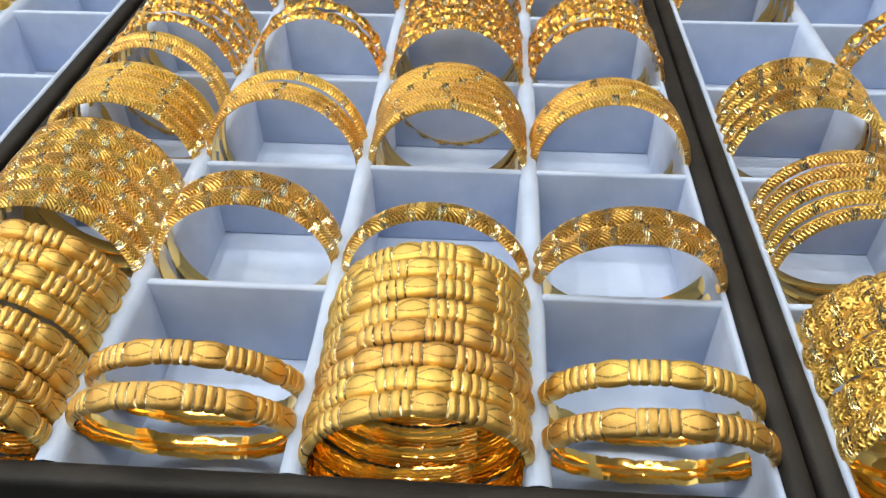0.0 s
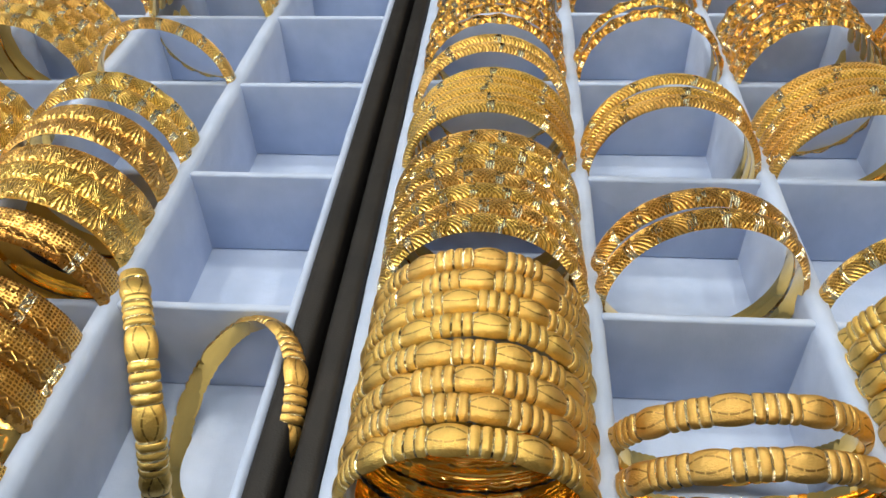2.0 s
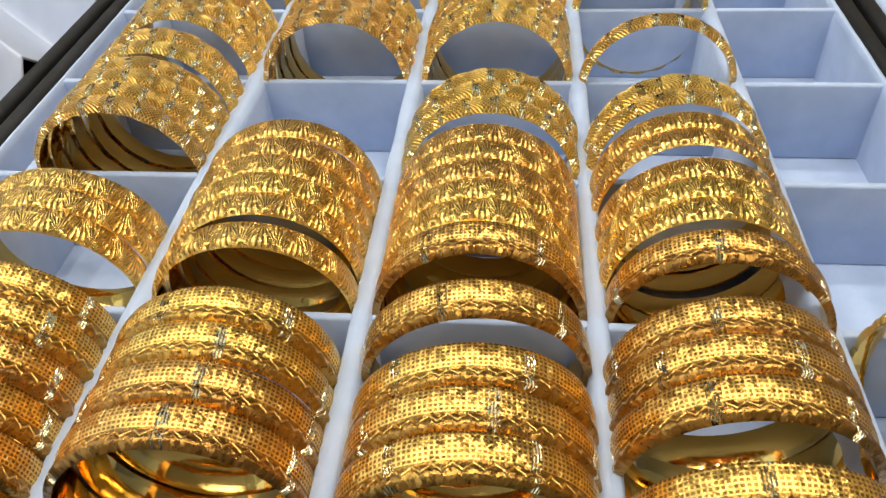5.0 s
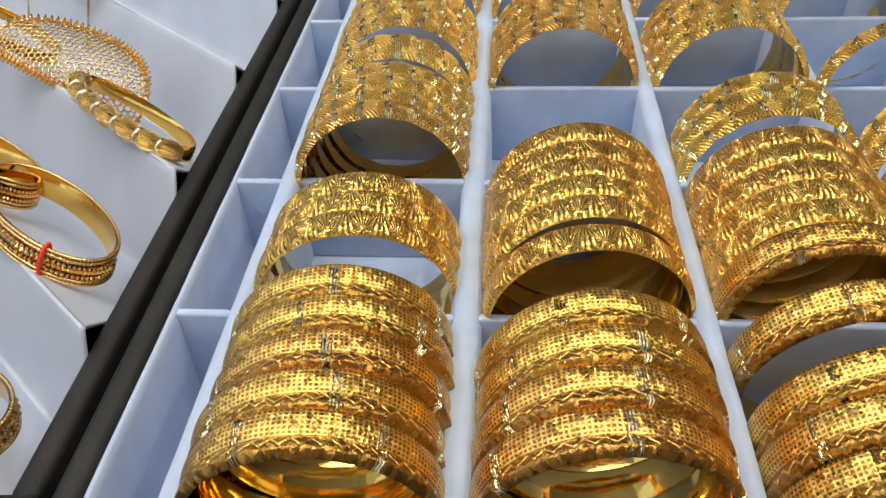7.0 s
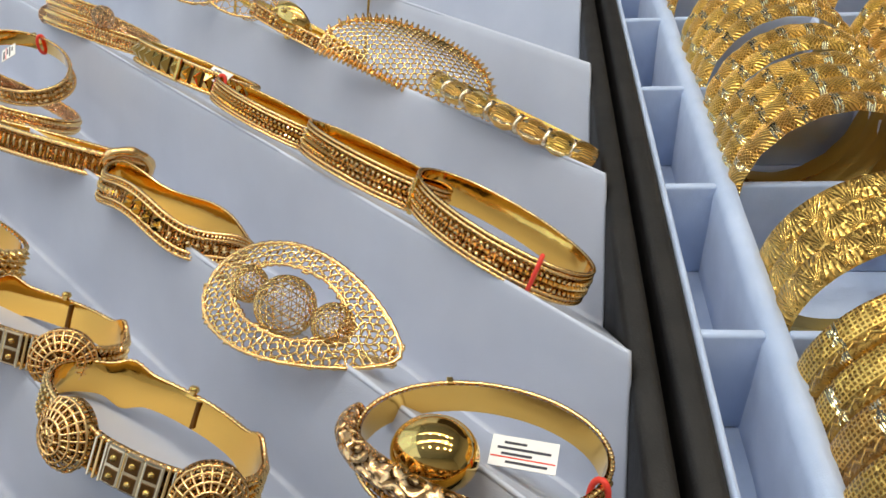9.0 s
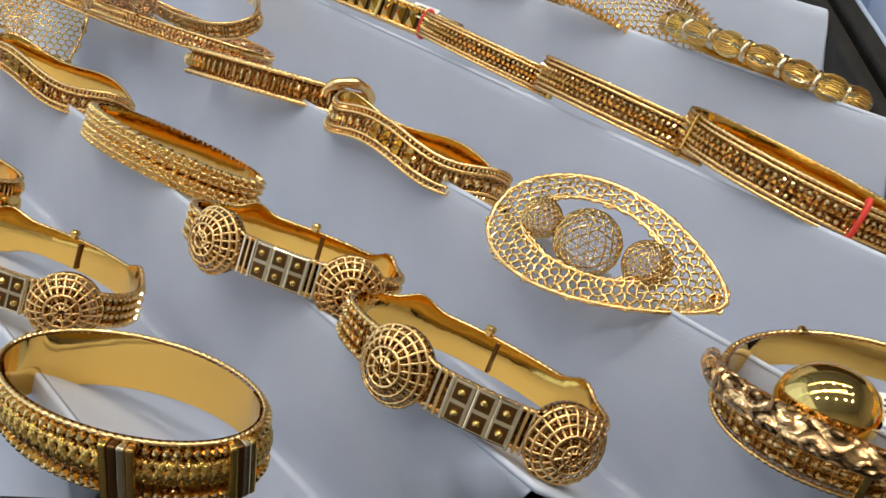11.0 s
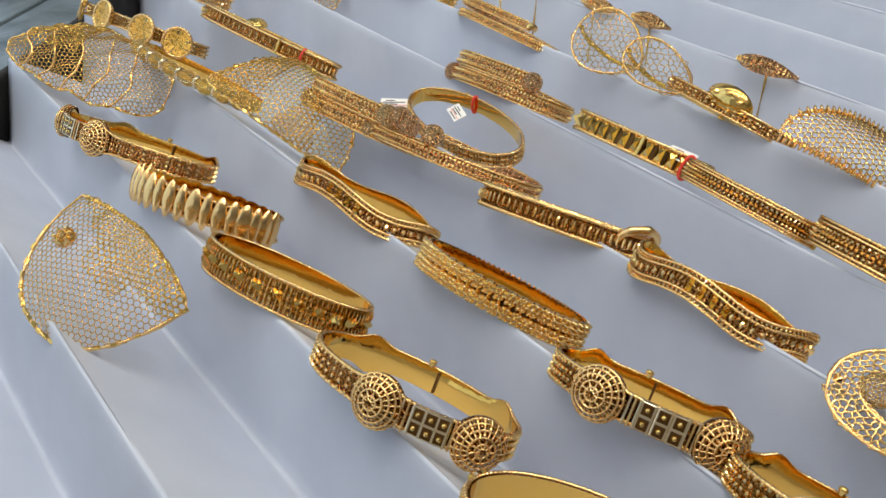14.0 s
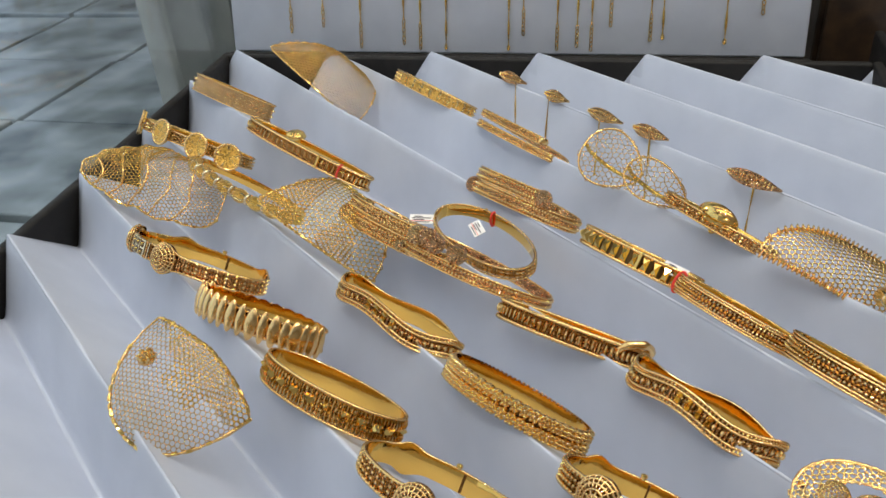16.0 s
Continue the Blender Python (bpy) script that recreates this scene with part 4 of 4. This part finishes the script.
def oval_cuff(m, ln=0.062, wd=0.036, label="openwork gold cuff with oval net front and three filigree balls", balls=True, mat_=None, hole=0.60, cell=0.0013, wire=0.0011):
    """An openwork lens, pointed at one end, arched over a slim band."""
    t = tagged(new("bracelet"), label, "bracelet", "bracelets on the stepped insert")
    mat_ = mat_ or GEM

    def half(u):
        q = min(max(u / ln + 0.5, 0.0), 1.0)
        return wd / 2 * min(1.0, (math.sin(math.pi * q ** 0.72)) ** 0.62 if 0 < q < 1 else 0.0)

    def surf(u, v):
        return (u, v, 0.008 - 5.5 * u * u - 6.0 * v * v)

    def in_hole(u, v):
        return ((u + ln * 0.06) / (ln * 0.5 * hole)) ** 2 + (v / (wd * 0.5 * hole)) ** 2 < 1
    net("net", hex_bm(lambda u, v: abs(v) < half(u) * 0.97 and not (hole and in_hole(u, v)), surf, cell, 0.38, 3), wire, t, mat_)
    n = 60
    rim = [surf(-ln / 2 + ln * (i / n if i < n else 2 - i / n), (1 if i < n else -1) * half(-ln / 2 + ln * (i / n if i < n else 2 - i / n))) for i in range(2 * n)]
    part("rim", tube_bm(rim, lambda q: 0.0007 * (1 + 0.3 * math.sin(q * 300)), 6, True), RIM_GOLD, t)
    if hole:
        part("rim", tube_bm([surf(-ln * 0.06 + hole * ln / 2 * math.cos(q), hole * wd / 2 * math.sin(q)) for q in (2 * math.pi * i / 90 for i in range(90))], lambda q: 0.00055 * (1 + 0.3 * math.sin(q * 300)), 6, True), RIM_GOLD, t)
    if balls:
        for u, r in ((-0.0185, 0.0054), (-0.0045, 0.0088), (0.0115, 0.0062)):
            bm = bmesh.new()
            bmesh.ops.create_icosphere(bm, subdivisions=3, radius=r)
            b = net("ball", bm, 0.0006, t, mat_, "openwork wire ball")
            b.location = (u, 0.001 * math.sin(u * 300), 0.005)
    part("band", tube_bm([(ln * 0.46 * math.cos(q), 0.0 + 0.001 * math.sin(q), 0.003 - 0.012 * math.cos(2 * q) * 0 - 0.022 * math.sin(q)) for q in (math.pi * i / 40 for i in range(0, 41))], 0.0014, 8), mat_, t, "slim filigree band at the back")
    t.matrix_basis = m
    return t


def ball_bm(r):
    bm = bmesh.new()
    uv = bm.loops.layers.uv.new("UVMap")
    bmesh.ops.create_uvsphere(bm, u_segments=32, v_segments=18, radius=r, calc_uvs=True)
    for f in bm.faces:
        for l in f.loops:
            l[uv].uv = (l[uv].uv[0] * 6300 * r, l[uv].uv[1] * 3150 * r)
    return bm


def ball_cuff(at):
    m, a = at
    t = band_bracelet(at, 0.0092, "gold crossover bracelet in filigree with one large polished ball", 0.66, 22, "scroll", (100, 250))
    oval = 0.66
    over = tube_bm([on_ring(math.radians(g), a * 0.99, oval, 0.003 + 0.006 * math.sin(math.radians((g - 60) * 1.3)), 0.003).translation for g in range(60, 200, 4)], lambda f: 0.0020 * math.sin(math.pi * (0.06 + 0.88 * f)) + 0.0014, 10)
    part("crossing_strand", over, ROSE, t, "second filigree strand crossing the band")
    b = part("ball", ball_bm(0.0092), SHINY, t, "large mirror-polished ball")
    b.matrix_basis = Matrix.Translation((-a * 0.36, 0.0055, a * 0.22)) @ Matrix.Diagonal((1.15, 1, 1, 1))
    return t


def ends_bracelet(at, label="gold open bangle with two filigree ball ends", ball=0.0052, strand=0.0030, turns=1.18, start=155, oval=0.46, shape="ball"):
    """An open coil of flat filigree with balls on its ends."""
    m, a = at
    a *= 0.96
    t = tagged(new("bracelet"), label, "bracelet", "bracelets on the stepped insert")
    n = 150

    def at_(i, k):
        q = math.radians(start - 360 * turns * i / (n - 1))
        s = -1 + 2 * k / 6
        r = a + 0.0012 * i / n + 0.0010 * dome(s, 0.5)
        return (r * math.cos(q), strand * s + 0.012 * i / n - 0.006, oval * r * math.sin(q))
    ob = part("band", grid_bm(n, 7, at_, lambda i, k: (i * 1.9, (k - 3) * 1.2)), ROSE, t)
    sol = ob.modifiers.new("thickness", "SOLIDIFY")
    sol.thickness = 0.0010
    spots = []
    for i in range(0, n - 1):
        for k in (1.5, 4.5):
            p = Vector(at_(i, k))
            z = Vector((p.x, 0, p.z / oval ** 2)).normalized()
            x = Vector((0, 1, 0)).cross(z)
            mm = Matrix((x, Vector((0, 1, 0)), z)).transposed().to_4x4()
            mm.translation = p
            spots.append((mm, 0.0009, strand * 0.34, 0.0009))
    part("beading", gems_bm(spots), GEM, t, smooth=False)
    for k in (0, 6):
        part("wire_edge", tube_bm([at_(i, k) for i in range(n)], lambda f: 0.0006 * (1 + 0.3 * math.sin(f * 600)), 6), RIM_GOLD, t)
    for i in (0, n - 1):
        if shape == "ball":
            b = part("ball", ball_bm(ball), ROSE, t)
            b.location = at_(i, 3)
        else:
            b = part("heart", join_bm(*[lathe_bm([(0.0001, 0.0030), (0.0022, 0.0026), (0.0034, 0.0010), (0.0030, -0.0012)], 20) for _ in range(1)]), GEM, t, "small beaded heart")
            b.matrix_basis = Matrix.Translation(at_(i, 3)) @ pose(0, 0, 0, -90, 0, 0) @ Matrix.Diagonal((1.1, 1.3, 1, 1))
    return lay(t, m)


def bead_bracelet(at, label="gold bracelet of mesh barrels between bright rings", n=9):
    m, a = at
    a *= 0.97
    t = flat_ring(label, m, a, 0.0072, LINING, oval=0.42)
    for i in range(n):
        g = 10 + 160 * (i + 0.5) / n
        r = 0.0047
        ln = 0.0058
        b = part("barrel", lathe_bm([(0.0014, -ln), (0.0032, -ln * 0.86), (r, -ln * 0.3), (r, ln * 0.3), (0.0032, ln * 0.86), (0.0014, ln)], 20), G_HATCH, t, "mesh-textured barrel")
        mb = on_ring(math.radians(g), a, 0.42, 0, 0.0010)
        b.matrix_basis = mb @ pose(0, 0, 0, 0, 90, 0)
        c = part("collar", lathe_bm([(0.0020, -0.0012), (0.0040, -0.0008), (0.0040, 0.0008), (0.0020, 0.0012)], 14), PLATE, t, "bright white-gold collar")
        c.matrix_basis = on_ring(math.radians(g + 80 / n), a, 0.42, 0, 0.0008) @ pose(0, 0, 0, 0, 90, 0)
    return t


def small_ring(x, y, r=0.011, turn=-41, label="small openwork gold ring with a leaf-shaped front"):
    m = pose(x, y, 0.056, 0, 0, turn) @ pose(0, 0, 0, -30, 0, 0)
    t = flat_ring(label, m, r, 0.006, ROSE, lambda q, s: 0.0005 + 0.0014 * dome(s, 0.4) * (0.4 + 0.6 * max(0, math.sin(q)) ** 2), lambda q: 0.35 + 1.3 * max(0, math.sin(q)) ** 2, None, 0.4, LINING, 7, 72, "ring")
    spots = []
    for i in range(26):
        q = math.radians(30 + 120 * (i // 2 + 0.5) / 13)
        spots.append((on_ring(q, r, 0.4, (0.0018 if i % 2 else -0.0018) * math.sin(q) ** 2, 0.0016), 0.0009, 0.0011, 0.0010))
    part("beading", gems_bm(spots), GEM, t, smooth=False)
    return t


# front row
leaf_cuff(facing(-0.894, 0.026, 0.072, (0.10, -0.36, 0.90), (0.81, -0.51, -0.27)), 0.076, 0.054, 0.0015, "gold honeycomb net cuff shaped as a curved half moon", 0.10, 0.5, 0.8, 0.86,
          lambda q, v: v > -0.02 - 0.55 * (q - 0.2) * (q < 0.45) - (0.30 if 0.45 < q < 0.72 else 0.12 * (q >= 0.72)), None, 0.0, 0.34, True)
leaf_cuff(spanning(-1.080, 0.213, -0.976, 0.176, 0.066, (0.18, -0.60, 0.76)), 0.108, 0.060, 0.0015, "gold net cuff with scalloped floral outline and veins", 0.040, 0.55, 0.8, 0.25,
          lambda q, v: 0.1 < q < 0.45 and v > 0.1, None, 0.16, 0.46)
medal_bracelet(perch(-0.999, 0.148, -0.908, 0.117), (92, 162))
spindle_bracelet(perch(-0.931, 0.097, -0.853, 0.075))
band_bracelet(perch(-0.870, 0.050, -0.796, 0.021), 0.0132, "gold hinged bangle with pierced fans and faceted studs", 0.42, None, "fans", ())
medal_bracelet(perch(-0.804, 0.002, -0.732, -0.026), (34, 90))
band_bracelet(perch(-0.741, -0.057, -0.680, -0.068, -16, 0.057, 0.050), 0.0150, "broad gold bangle with granulated and braided panels", 0.52, None, "braid", ())

coin = band_bracelet(perch(-1.096, 0.316, -0.987, 0.268), 0.0080, "gold bracelet of linked coins", 0.42, None, "scroll", ())
for g in (30, 62, 100, 150):
    cn = part("coin", lathe_bm([(0.0001, 0.0012), (0.0040, 0.0012), (0.0046, 0.0016), (0.0066, 0.0016), (0.0072, 0.0006), (0.0068, -0.0006)], 32), G_FLORAL, coin, "round gold coin with beaded edge")
    cn.matrix_basis = on_ring(math.radians(g), 0.059, 0.42, 0, 0.0016) @ Matrix.Scale(1.35, 4)
    ed = part("coin_edge", tube_bm([(0.0069 * math.cos(q), 0.0069 * math.sin(q), 0.0012) for q in (2 * math.pi * i / 60 for i in range(60))], lambda f: 0.0008 * (1 + 0.35 * math.sin(f * 150)), 6, True), RIM_GOLD, cn)
bead_bracelet(perch(-1.015, 0.253, -0.915, 0.192), n=10)
leaf_cuff(spanning(-0.930, 0.184, -0.853, 0.133, 0.058, (0.20, -0.66, 0.70)), 0.090, 0.062, 0.0018, "gold net cuff shaped as a broad curved leaf", 0.046, 0.34, 1.1, 0.06,
          lambda q, v: q < 0.34 or (0.55 < q < 0.78 and v < 0.55 - 4.2 * abs(q - 0.66)), None, 0.0, 0.44)
wave_bracelet(perch(-0.856, 0.120, -0.782, 0.077))
rosette_bracelet(perch(-0.781, 0.062, -0.715, 0.028))
medal_bracelet(perch(-0.722, 0.008, -0.661, -0.014), (38, 112))
medal_bracelet(perch(-0.667, -0.027, -0.608, -0.057), (30, 104))

band_bracelet(perch(-1.105, 0.412, -1.010, 0.360), 0.0150, "long openwork gold bracelet with narrow lens-shaped front", 0.30, None, "scroll", ())
slim = band_bracelet(perch(-1.008, 0.325, -0.884, 0.245), 0.0088, "slim gold bracelet with openwork panels and red thread", 0.26, 40, "channel", (60,))
bell = part("pendant", lathe_bm([(0.0001, 0.0050), (0.0040, 0.0046), (0.0072, 0.0026), (0.0086, 0.0), (0.0060, -0.0020)], 30, 9, 0.0006), SHINY, slim, "small ribbed gold pendant")
bell.matrix_basis = Matrix.Translation((-0.040, 0.004, -0.018)) @ pose(0, 0, 0, -60, 0, 0)
ends_bracelet(perch(-0.880, 0.206, -0.800, 0.158), "double gold bangle with filigree balls on its ends", 0.0058, 0.0042, 1.35, 165)
band_bracelet(perch(-0.818, 0.198, -0.757, 0.148, 0, 0.058, 0.052), 0.0075, "thin oval gold bangle with scroll filigree and price tag", 0.50, 250, "scroll", (240,))
balls = ends_bracelet(perch(-0.835, 0.176, -0.742, 0.126), "gold bangle with a row of filigree balls", 0.0056, 0.0030, 1.1, 150)
for f in (-0.030, -0.016, 0.000):
    b = part("ball", ball_bm(0.0058), ROSE, balls)
    b.location = (f, 0.004, 0.022)
bar = band_bracelet(perch(-0.766, 0.110, -0.692, 0.086), 0.0090, "gold bar bracelet with beaded channel and loop", 0.30, None, "channel", ())
lp = part("loop", tube_bm([(0.0085 * math.cos(q), 0.0085 * math.sin(q), 0) for q in (2 * math.pi * i / 40 for i in range(40))], lambda f: 0.0020 * (1 + 0.12 * math.sin(f * 200)), 8, True), RIM_GOLD, bar, "round beaded loop")
lp.matrix_basis = Matrix.Translation((0.033, 0.002, 0.002)) @ pose(0, 0, 0, 62, 0, 35)
wave_bracelet(perch(-0.697, 0.073, -0.636, 0.034), 0.0106)
oval_cuff(perch(-0.634, 0.011, -0.578, -0.013, 20, 0.058, 0.050)[0], 0.065, 0.036)
ball_cuff(perch(-0.583, -0.045, -0.523, -0.048, -6))

leaf_cuff(spanning(-1.035, 0.446, -0.945, 0.368, 0.060, (0.22, -0.68, 0.66)), 0.108, 0.072, 0.0018, "gold net cuff leaf with a folded point", 0.046, 0.52, 1.0, 0.05,
          lambda q, v: q < 0.45, None, 0.0, 0.44)
ends_bracelet(perch(-0.806, 0.252, -0.735, 0.208), "gold open bangle with two filigree ball ends", 0.0058, 0.0040, 1.3, 168)
band_bracelet(perch(-0.729, 0.188, -0.666, 0.150), 0.0098, "gold bangle with a row of pyramid studs", 0.40, None, "pyramids", (80,))
band_bracelet(perch(-0.676, 0.145, -0.623, 0.106), 0.0092, "gold bangle with beaded edges and red thread", 0.44, 170, "beads", (6,))
band_bracelet(perch(-0.626, 0.103, -0.572, 0.064), 0.0112, "gold hinged bangle with rows of beading", 0.50, None, "beads", (32,))
band_bracelet(perch(-0.578, 0.068, -0.525, 0.019, -28), 0.0108, "gold hinged bangle with fine beading and red thread", 0.52, 42, "beads", (140,))

band_bracelet(perch(-0.916, 0.436, -0.838, 0.375), 0.0092, "gold bangle with raised floral texture", 0.40, None, "scroll", (), G_FLORAL)
ends_bracelet(perch(-0.823, 0.352, -0.752, 0.292), "gold bangle of slim strands ending in two hearts", 0.004, 0.0024, 1.42, 200, 0.40, "heart")
oval_cuff(facing(-0.720, 0.258, 0.066, (0.1, -0.75, 0.62)), 0.042, 0.038, "openwork gold cuff with a round net leaf", False, WIRE, 0.0, 0.0021, 0.0006)
oval_cuff(facing(-0.692, 0.236, 0.062, (0.1, -0.75, 0.62)), 0.042, 0.026, "openwork gold cuff with a lens of net", False, WIRE, 0.0, 0.0021, 0.0006)
dm = band_bracelet(perch(-0.682, 0.238, -0.624, 0.186), 0.0062, "gold chain bracelet with a large polished oval dome", 0.55, None, "scroll", ())
cap = part("dome", lathe_bm([(0.0001, 0.0066), (0.0040, 0.0062), (0.0085, 0.0040), (0.0108, 0.0006), (0.0100, -0.0012)], 40), SHINY, dm, "polished oval dome with dark studs")
cap.matrix_basis = on_ring(math.radians(80), 0.038, 0.55, 0.004, -0.004) @ pose(0, 0, 0, 35, 0, 0) @ Matrix.Diagonal((1.25, 0.9, 1, 1))
for i in range(8):
    q = 2 * math.pi * i / 8
    child("stud", STUD, cap, Matrix.Translation((0.0078 * math.cos(q), 0.0078 * math.sin(q), 0.0044)) @ Matrix.Scale(1.6, 4))
fan = leaf_cuff(spanning(-0.632, 0.172, -0.563, 0.128, 0.056, (0.12, -0.66, 0.74)), 0.084, 0.046, 0.0017, "broad gold fan cuff with serrated petal rim and net", 0.034, 0.5, 0.5, 0.10, None, GEM, 0.0, 0.62)
petal = shared("petal", lathe_bm([(0.0001, 0.0014), (0.0006, 0.0011), (0.0011, 0.0002), (0.0010, -0.0004)], 8), RIM_GOLD)
for i in range(34):
    f = (i + 0.5) / 34
    u = 0.084 * (f - 0.5)
    top = 0.0414 * ((f / 0.5) ** 0.5 if f < 0.5 else max(0.0, 1 - ((f - 0.5) / 0.5) ** 2) ** 0.6)
    for v in (top, -0.0040):
        a0 = v / 0.034
        child("petal", petal, fan, pose(u, 0.034 * math.sin(a0), 0.034 * math.cos(a0) - 0.034 - 0.4 * u * u / 0.084 + 0.001, 0, 0, math.degrees(-1.6 * (f - 0.5)) if v > 0 else 0) @ Matrix.Diagonal((0.8, 2.6, 1.2, 1)))
bead_bracelet(perch(-0.578, 0.146, -0.516, 0.094), n=8)

for x, y, r in ((-0.813, 0.430, 0.015), (-0.771, 0.391, 0.012), (-0.730, 0.355, 0.016), (-0.696, 0.328, 0.015), (-0.631, 0.262, 0.019)):
    small_ring(x, y, r)
for x0, y0, x1, y1 in ((-0.812, 0.437, -0.806, 0.384), (-0.778, 0.404, -0.780, 0.358), (-0.734, 0.369, -0.738, 0.300), (-0.696, 0.344, -0.698, 0.296), (-0.627, 0.277, -0.634, 0.248)):
    pts = []
    for i in range(40):
        f = i / 39
        x, y = x0 + (x1 - x0) * f, y0 + (y1 - y0) * f
        pts.append((x, y, step_height(x, y) + 0.0016))
    ch = tagged(mesh_ob("chain", tube_bm(pts, lambda q: 0.0005 + 0.00025 * math.sin(q * 260), 6), WIRE), "thin gold chain hanging over a step", "chain", "chains over the steps")
tag(pose(-0.543, -0.046, 0.050, 14, 0, -10), 0.0165, 0.0080)
for x, y, z, ang in ((-0.793, 0.176, 0.060, -62), (-0.680, 0.150, 0.058, -38), (-0.777, 0.226, 0.052, -32), (-0.830, 0.186, 0.058, 5)):
    tag(pose(x, y, z, 20, 0, ang))

# ---- necklace board, glass and what stands behind ----
board = tagged(new("necklace_board"), "tall white leatherette board leaning behind the trays", "display board")
LEAN = 14.0
bb = part("panel", box_bm(-1.150, -0.560, 0.0, 0.006, 0.0, 0.42, 0.002), WHITE, board)
part("foot", box_bm(-1.156, -0.554, -0.006, 0.012, -0.034, -0.001, 0.003), BLACK, board)
board.matrix_basis = pose(0, 0.566, 0.030, -LEAN, 0, 0)
lr = random.Random(11)
for x, z in ((-1.079, 0.0498), (-1.042, 0.0561), (-1.0, 0.035), (-0.9524, 0.0386), (-0.9345, 0.0327), (-0.9072, 0.030), (-0.8417, 0.0308), (-0.8268, 0.0486), (-0.7928, 0.0344), (-0.7731, 0.0375), (-0.759, 0.0307), (-0.7408, 0.0576), (-0.7025, 0.0439), (-0.6909, 0.0457), (-0.6333, 0.0418), (-0.6016, 0.0688)):
    c = tagged(new("necklace"), "gold necklace chain hanging on the white board", "necklace", "necklaces on the board")
    z0 = max(0.004, z - 0.030)
    dr = lr.uniform(-0.004, 0.004)
    n = 90
    links = lr.choice((0, 5, 6))
    zl = z0 + 0.0042 * links
    part("chain", tube_bm([(x + dr * i / n, -0.0016, zl + (0.38 - zl) * i / n) for i in range(n + 1)], lambda q: 0.0009 + 0.0004 * math.sin(q * 480), 6), WIRE, c)
    for k in range(max(links, 1)):
        lk = part("link", tube_bm([(0.0016 * math.cos(q), 0, 0.0024 * math.sin(q)) for q in (2 * math.pi * i / 14 for i in range(14))], 0.00045, 6, True), WIRE, c)
        lk.matrix_basis = pose(x, -0.0016, z0 + 0.0024 + 0.0042 * k, 0, 0, 40 if k % 2 else -30)
    c.matrix_basis = pose(0, 0.566, 0.030, -LEAN, 0, 0)

cab = tagged(new("cabinet"), "dark brown wooden cabinet with a gold knob behind the trays", "cabinet")
part("body", box_bm(-0.545, 0.30, 0.62, 0.80, -0.006, 0.42, 0.004), WOOD, cab, smooth=False)
for i in range(5):
    part("door", box_bm(-0.540 + 0.168 * i, -0.376 + 0.168 * i, 0.612, 0.6195, 0.004, 0.41, 0.003), WOOD, cab, smooth=False)
tr = tagged(new("display_tray"), "black tray with a white padded insert", "display tray", "trays on the counter")
part("base", box_bm(-0.497, -0.100, 0.500, 0.600, -0.006, 0.001), BLACK, tr, smooth=False)
part("rim", box_bm(-0.497, -0.4885, 0.500, 0.600, 0.001, 0.046, 0.0028, 3), BLACK, tr)
part("rim", box_bm(-0.488, -0.100, 0.500, 0.508, 0.001, 0.046, 0.0028, 3), BLACK, tr)
part("insert", box_bm(-0.487, -0.102, 0.510, 0.598, 0.001, 0.036, 0.004, 3), WHITE, tr)

GLASS = mat("window_glass", (0.9, 0.95, 0.95), 0.02)
GLASS.node_tree.nodes["Principled BSDF"].inputs["Transmission Weight"].default_value = 1.0
GLASS.node_tree.nodes["Principled BSDF"].inputs["IOR"].default_value = 1.45
win = tagged(new("window_1"), kind="structure")
pane = part("pane", box_bm(-1.168, -1.164, -0.3, 1.2, -0.02, 1.6), GLASS, win, smooth=False)
pane.visible_shadow = False
part("window_frame", box_bm(-1.176, -1.156, 1.2, 1.24, -0.04, 1.6), BLACK, win, smooth=False)
part("window_frame", box_bm(-1.176, -1.156, -0.3, 1.2, -0.045, -0.02), BLACK, win, smooth=False)
STONE = cloth("grey_paving", (0.07, 0.09, 0.10), (0.42, 0.47, 0.50), 0.25, 60, 0.2, 7)
pv = tagged(new("pavement"), kind="structure")
part("bedding", box_bm(-5.4, -1.18, -0.4, 2.5, -0.36, -0.33), TABLE, pv, smooth=False)
for i in range(10):
    for j in range(7):
        part("slab", box_bm(-1.19 - 0.4 * i - 0.386, -1.19 - 0.4 * i, -0.4 + 0.37 * j, -0.4 + 0.37 * j + 0.358, -0.33, -0.30 - 0.004 * ((3 * i + j) % 3), 0.004), STONE, pv, smooth=False)
CURTAIN = cloth("grey_curtain", (0.22, 0.25, 0.28), (0.42, 0.46, 0.50), 0.7, 90, 0.2, 12)


def curtain_at(i, k):
    y = 0.62 + 0.55 * i / 120
    return (-1.30 + 0.025 * math.sin(i * 0.42) + 0.010 * math.sin(i * 1.13), y, -0.30 + 1.5 * k / 3)


tagged(mesh_ob("curtain", grid_bm(121, 4, curtain_at), CURTAIN), "grey folded curtain hanging outside the glass", "curtain")
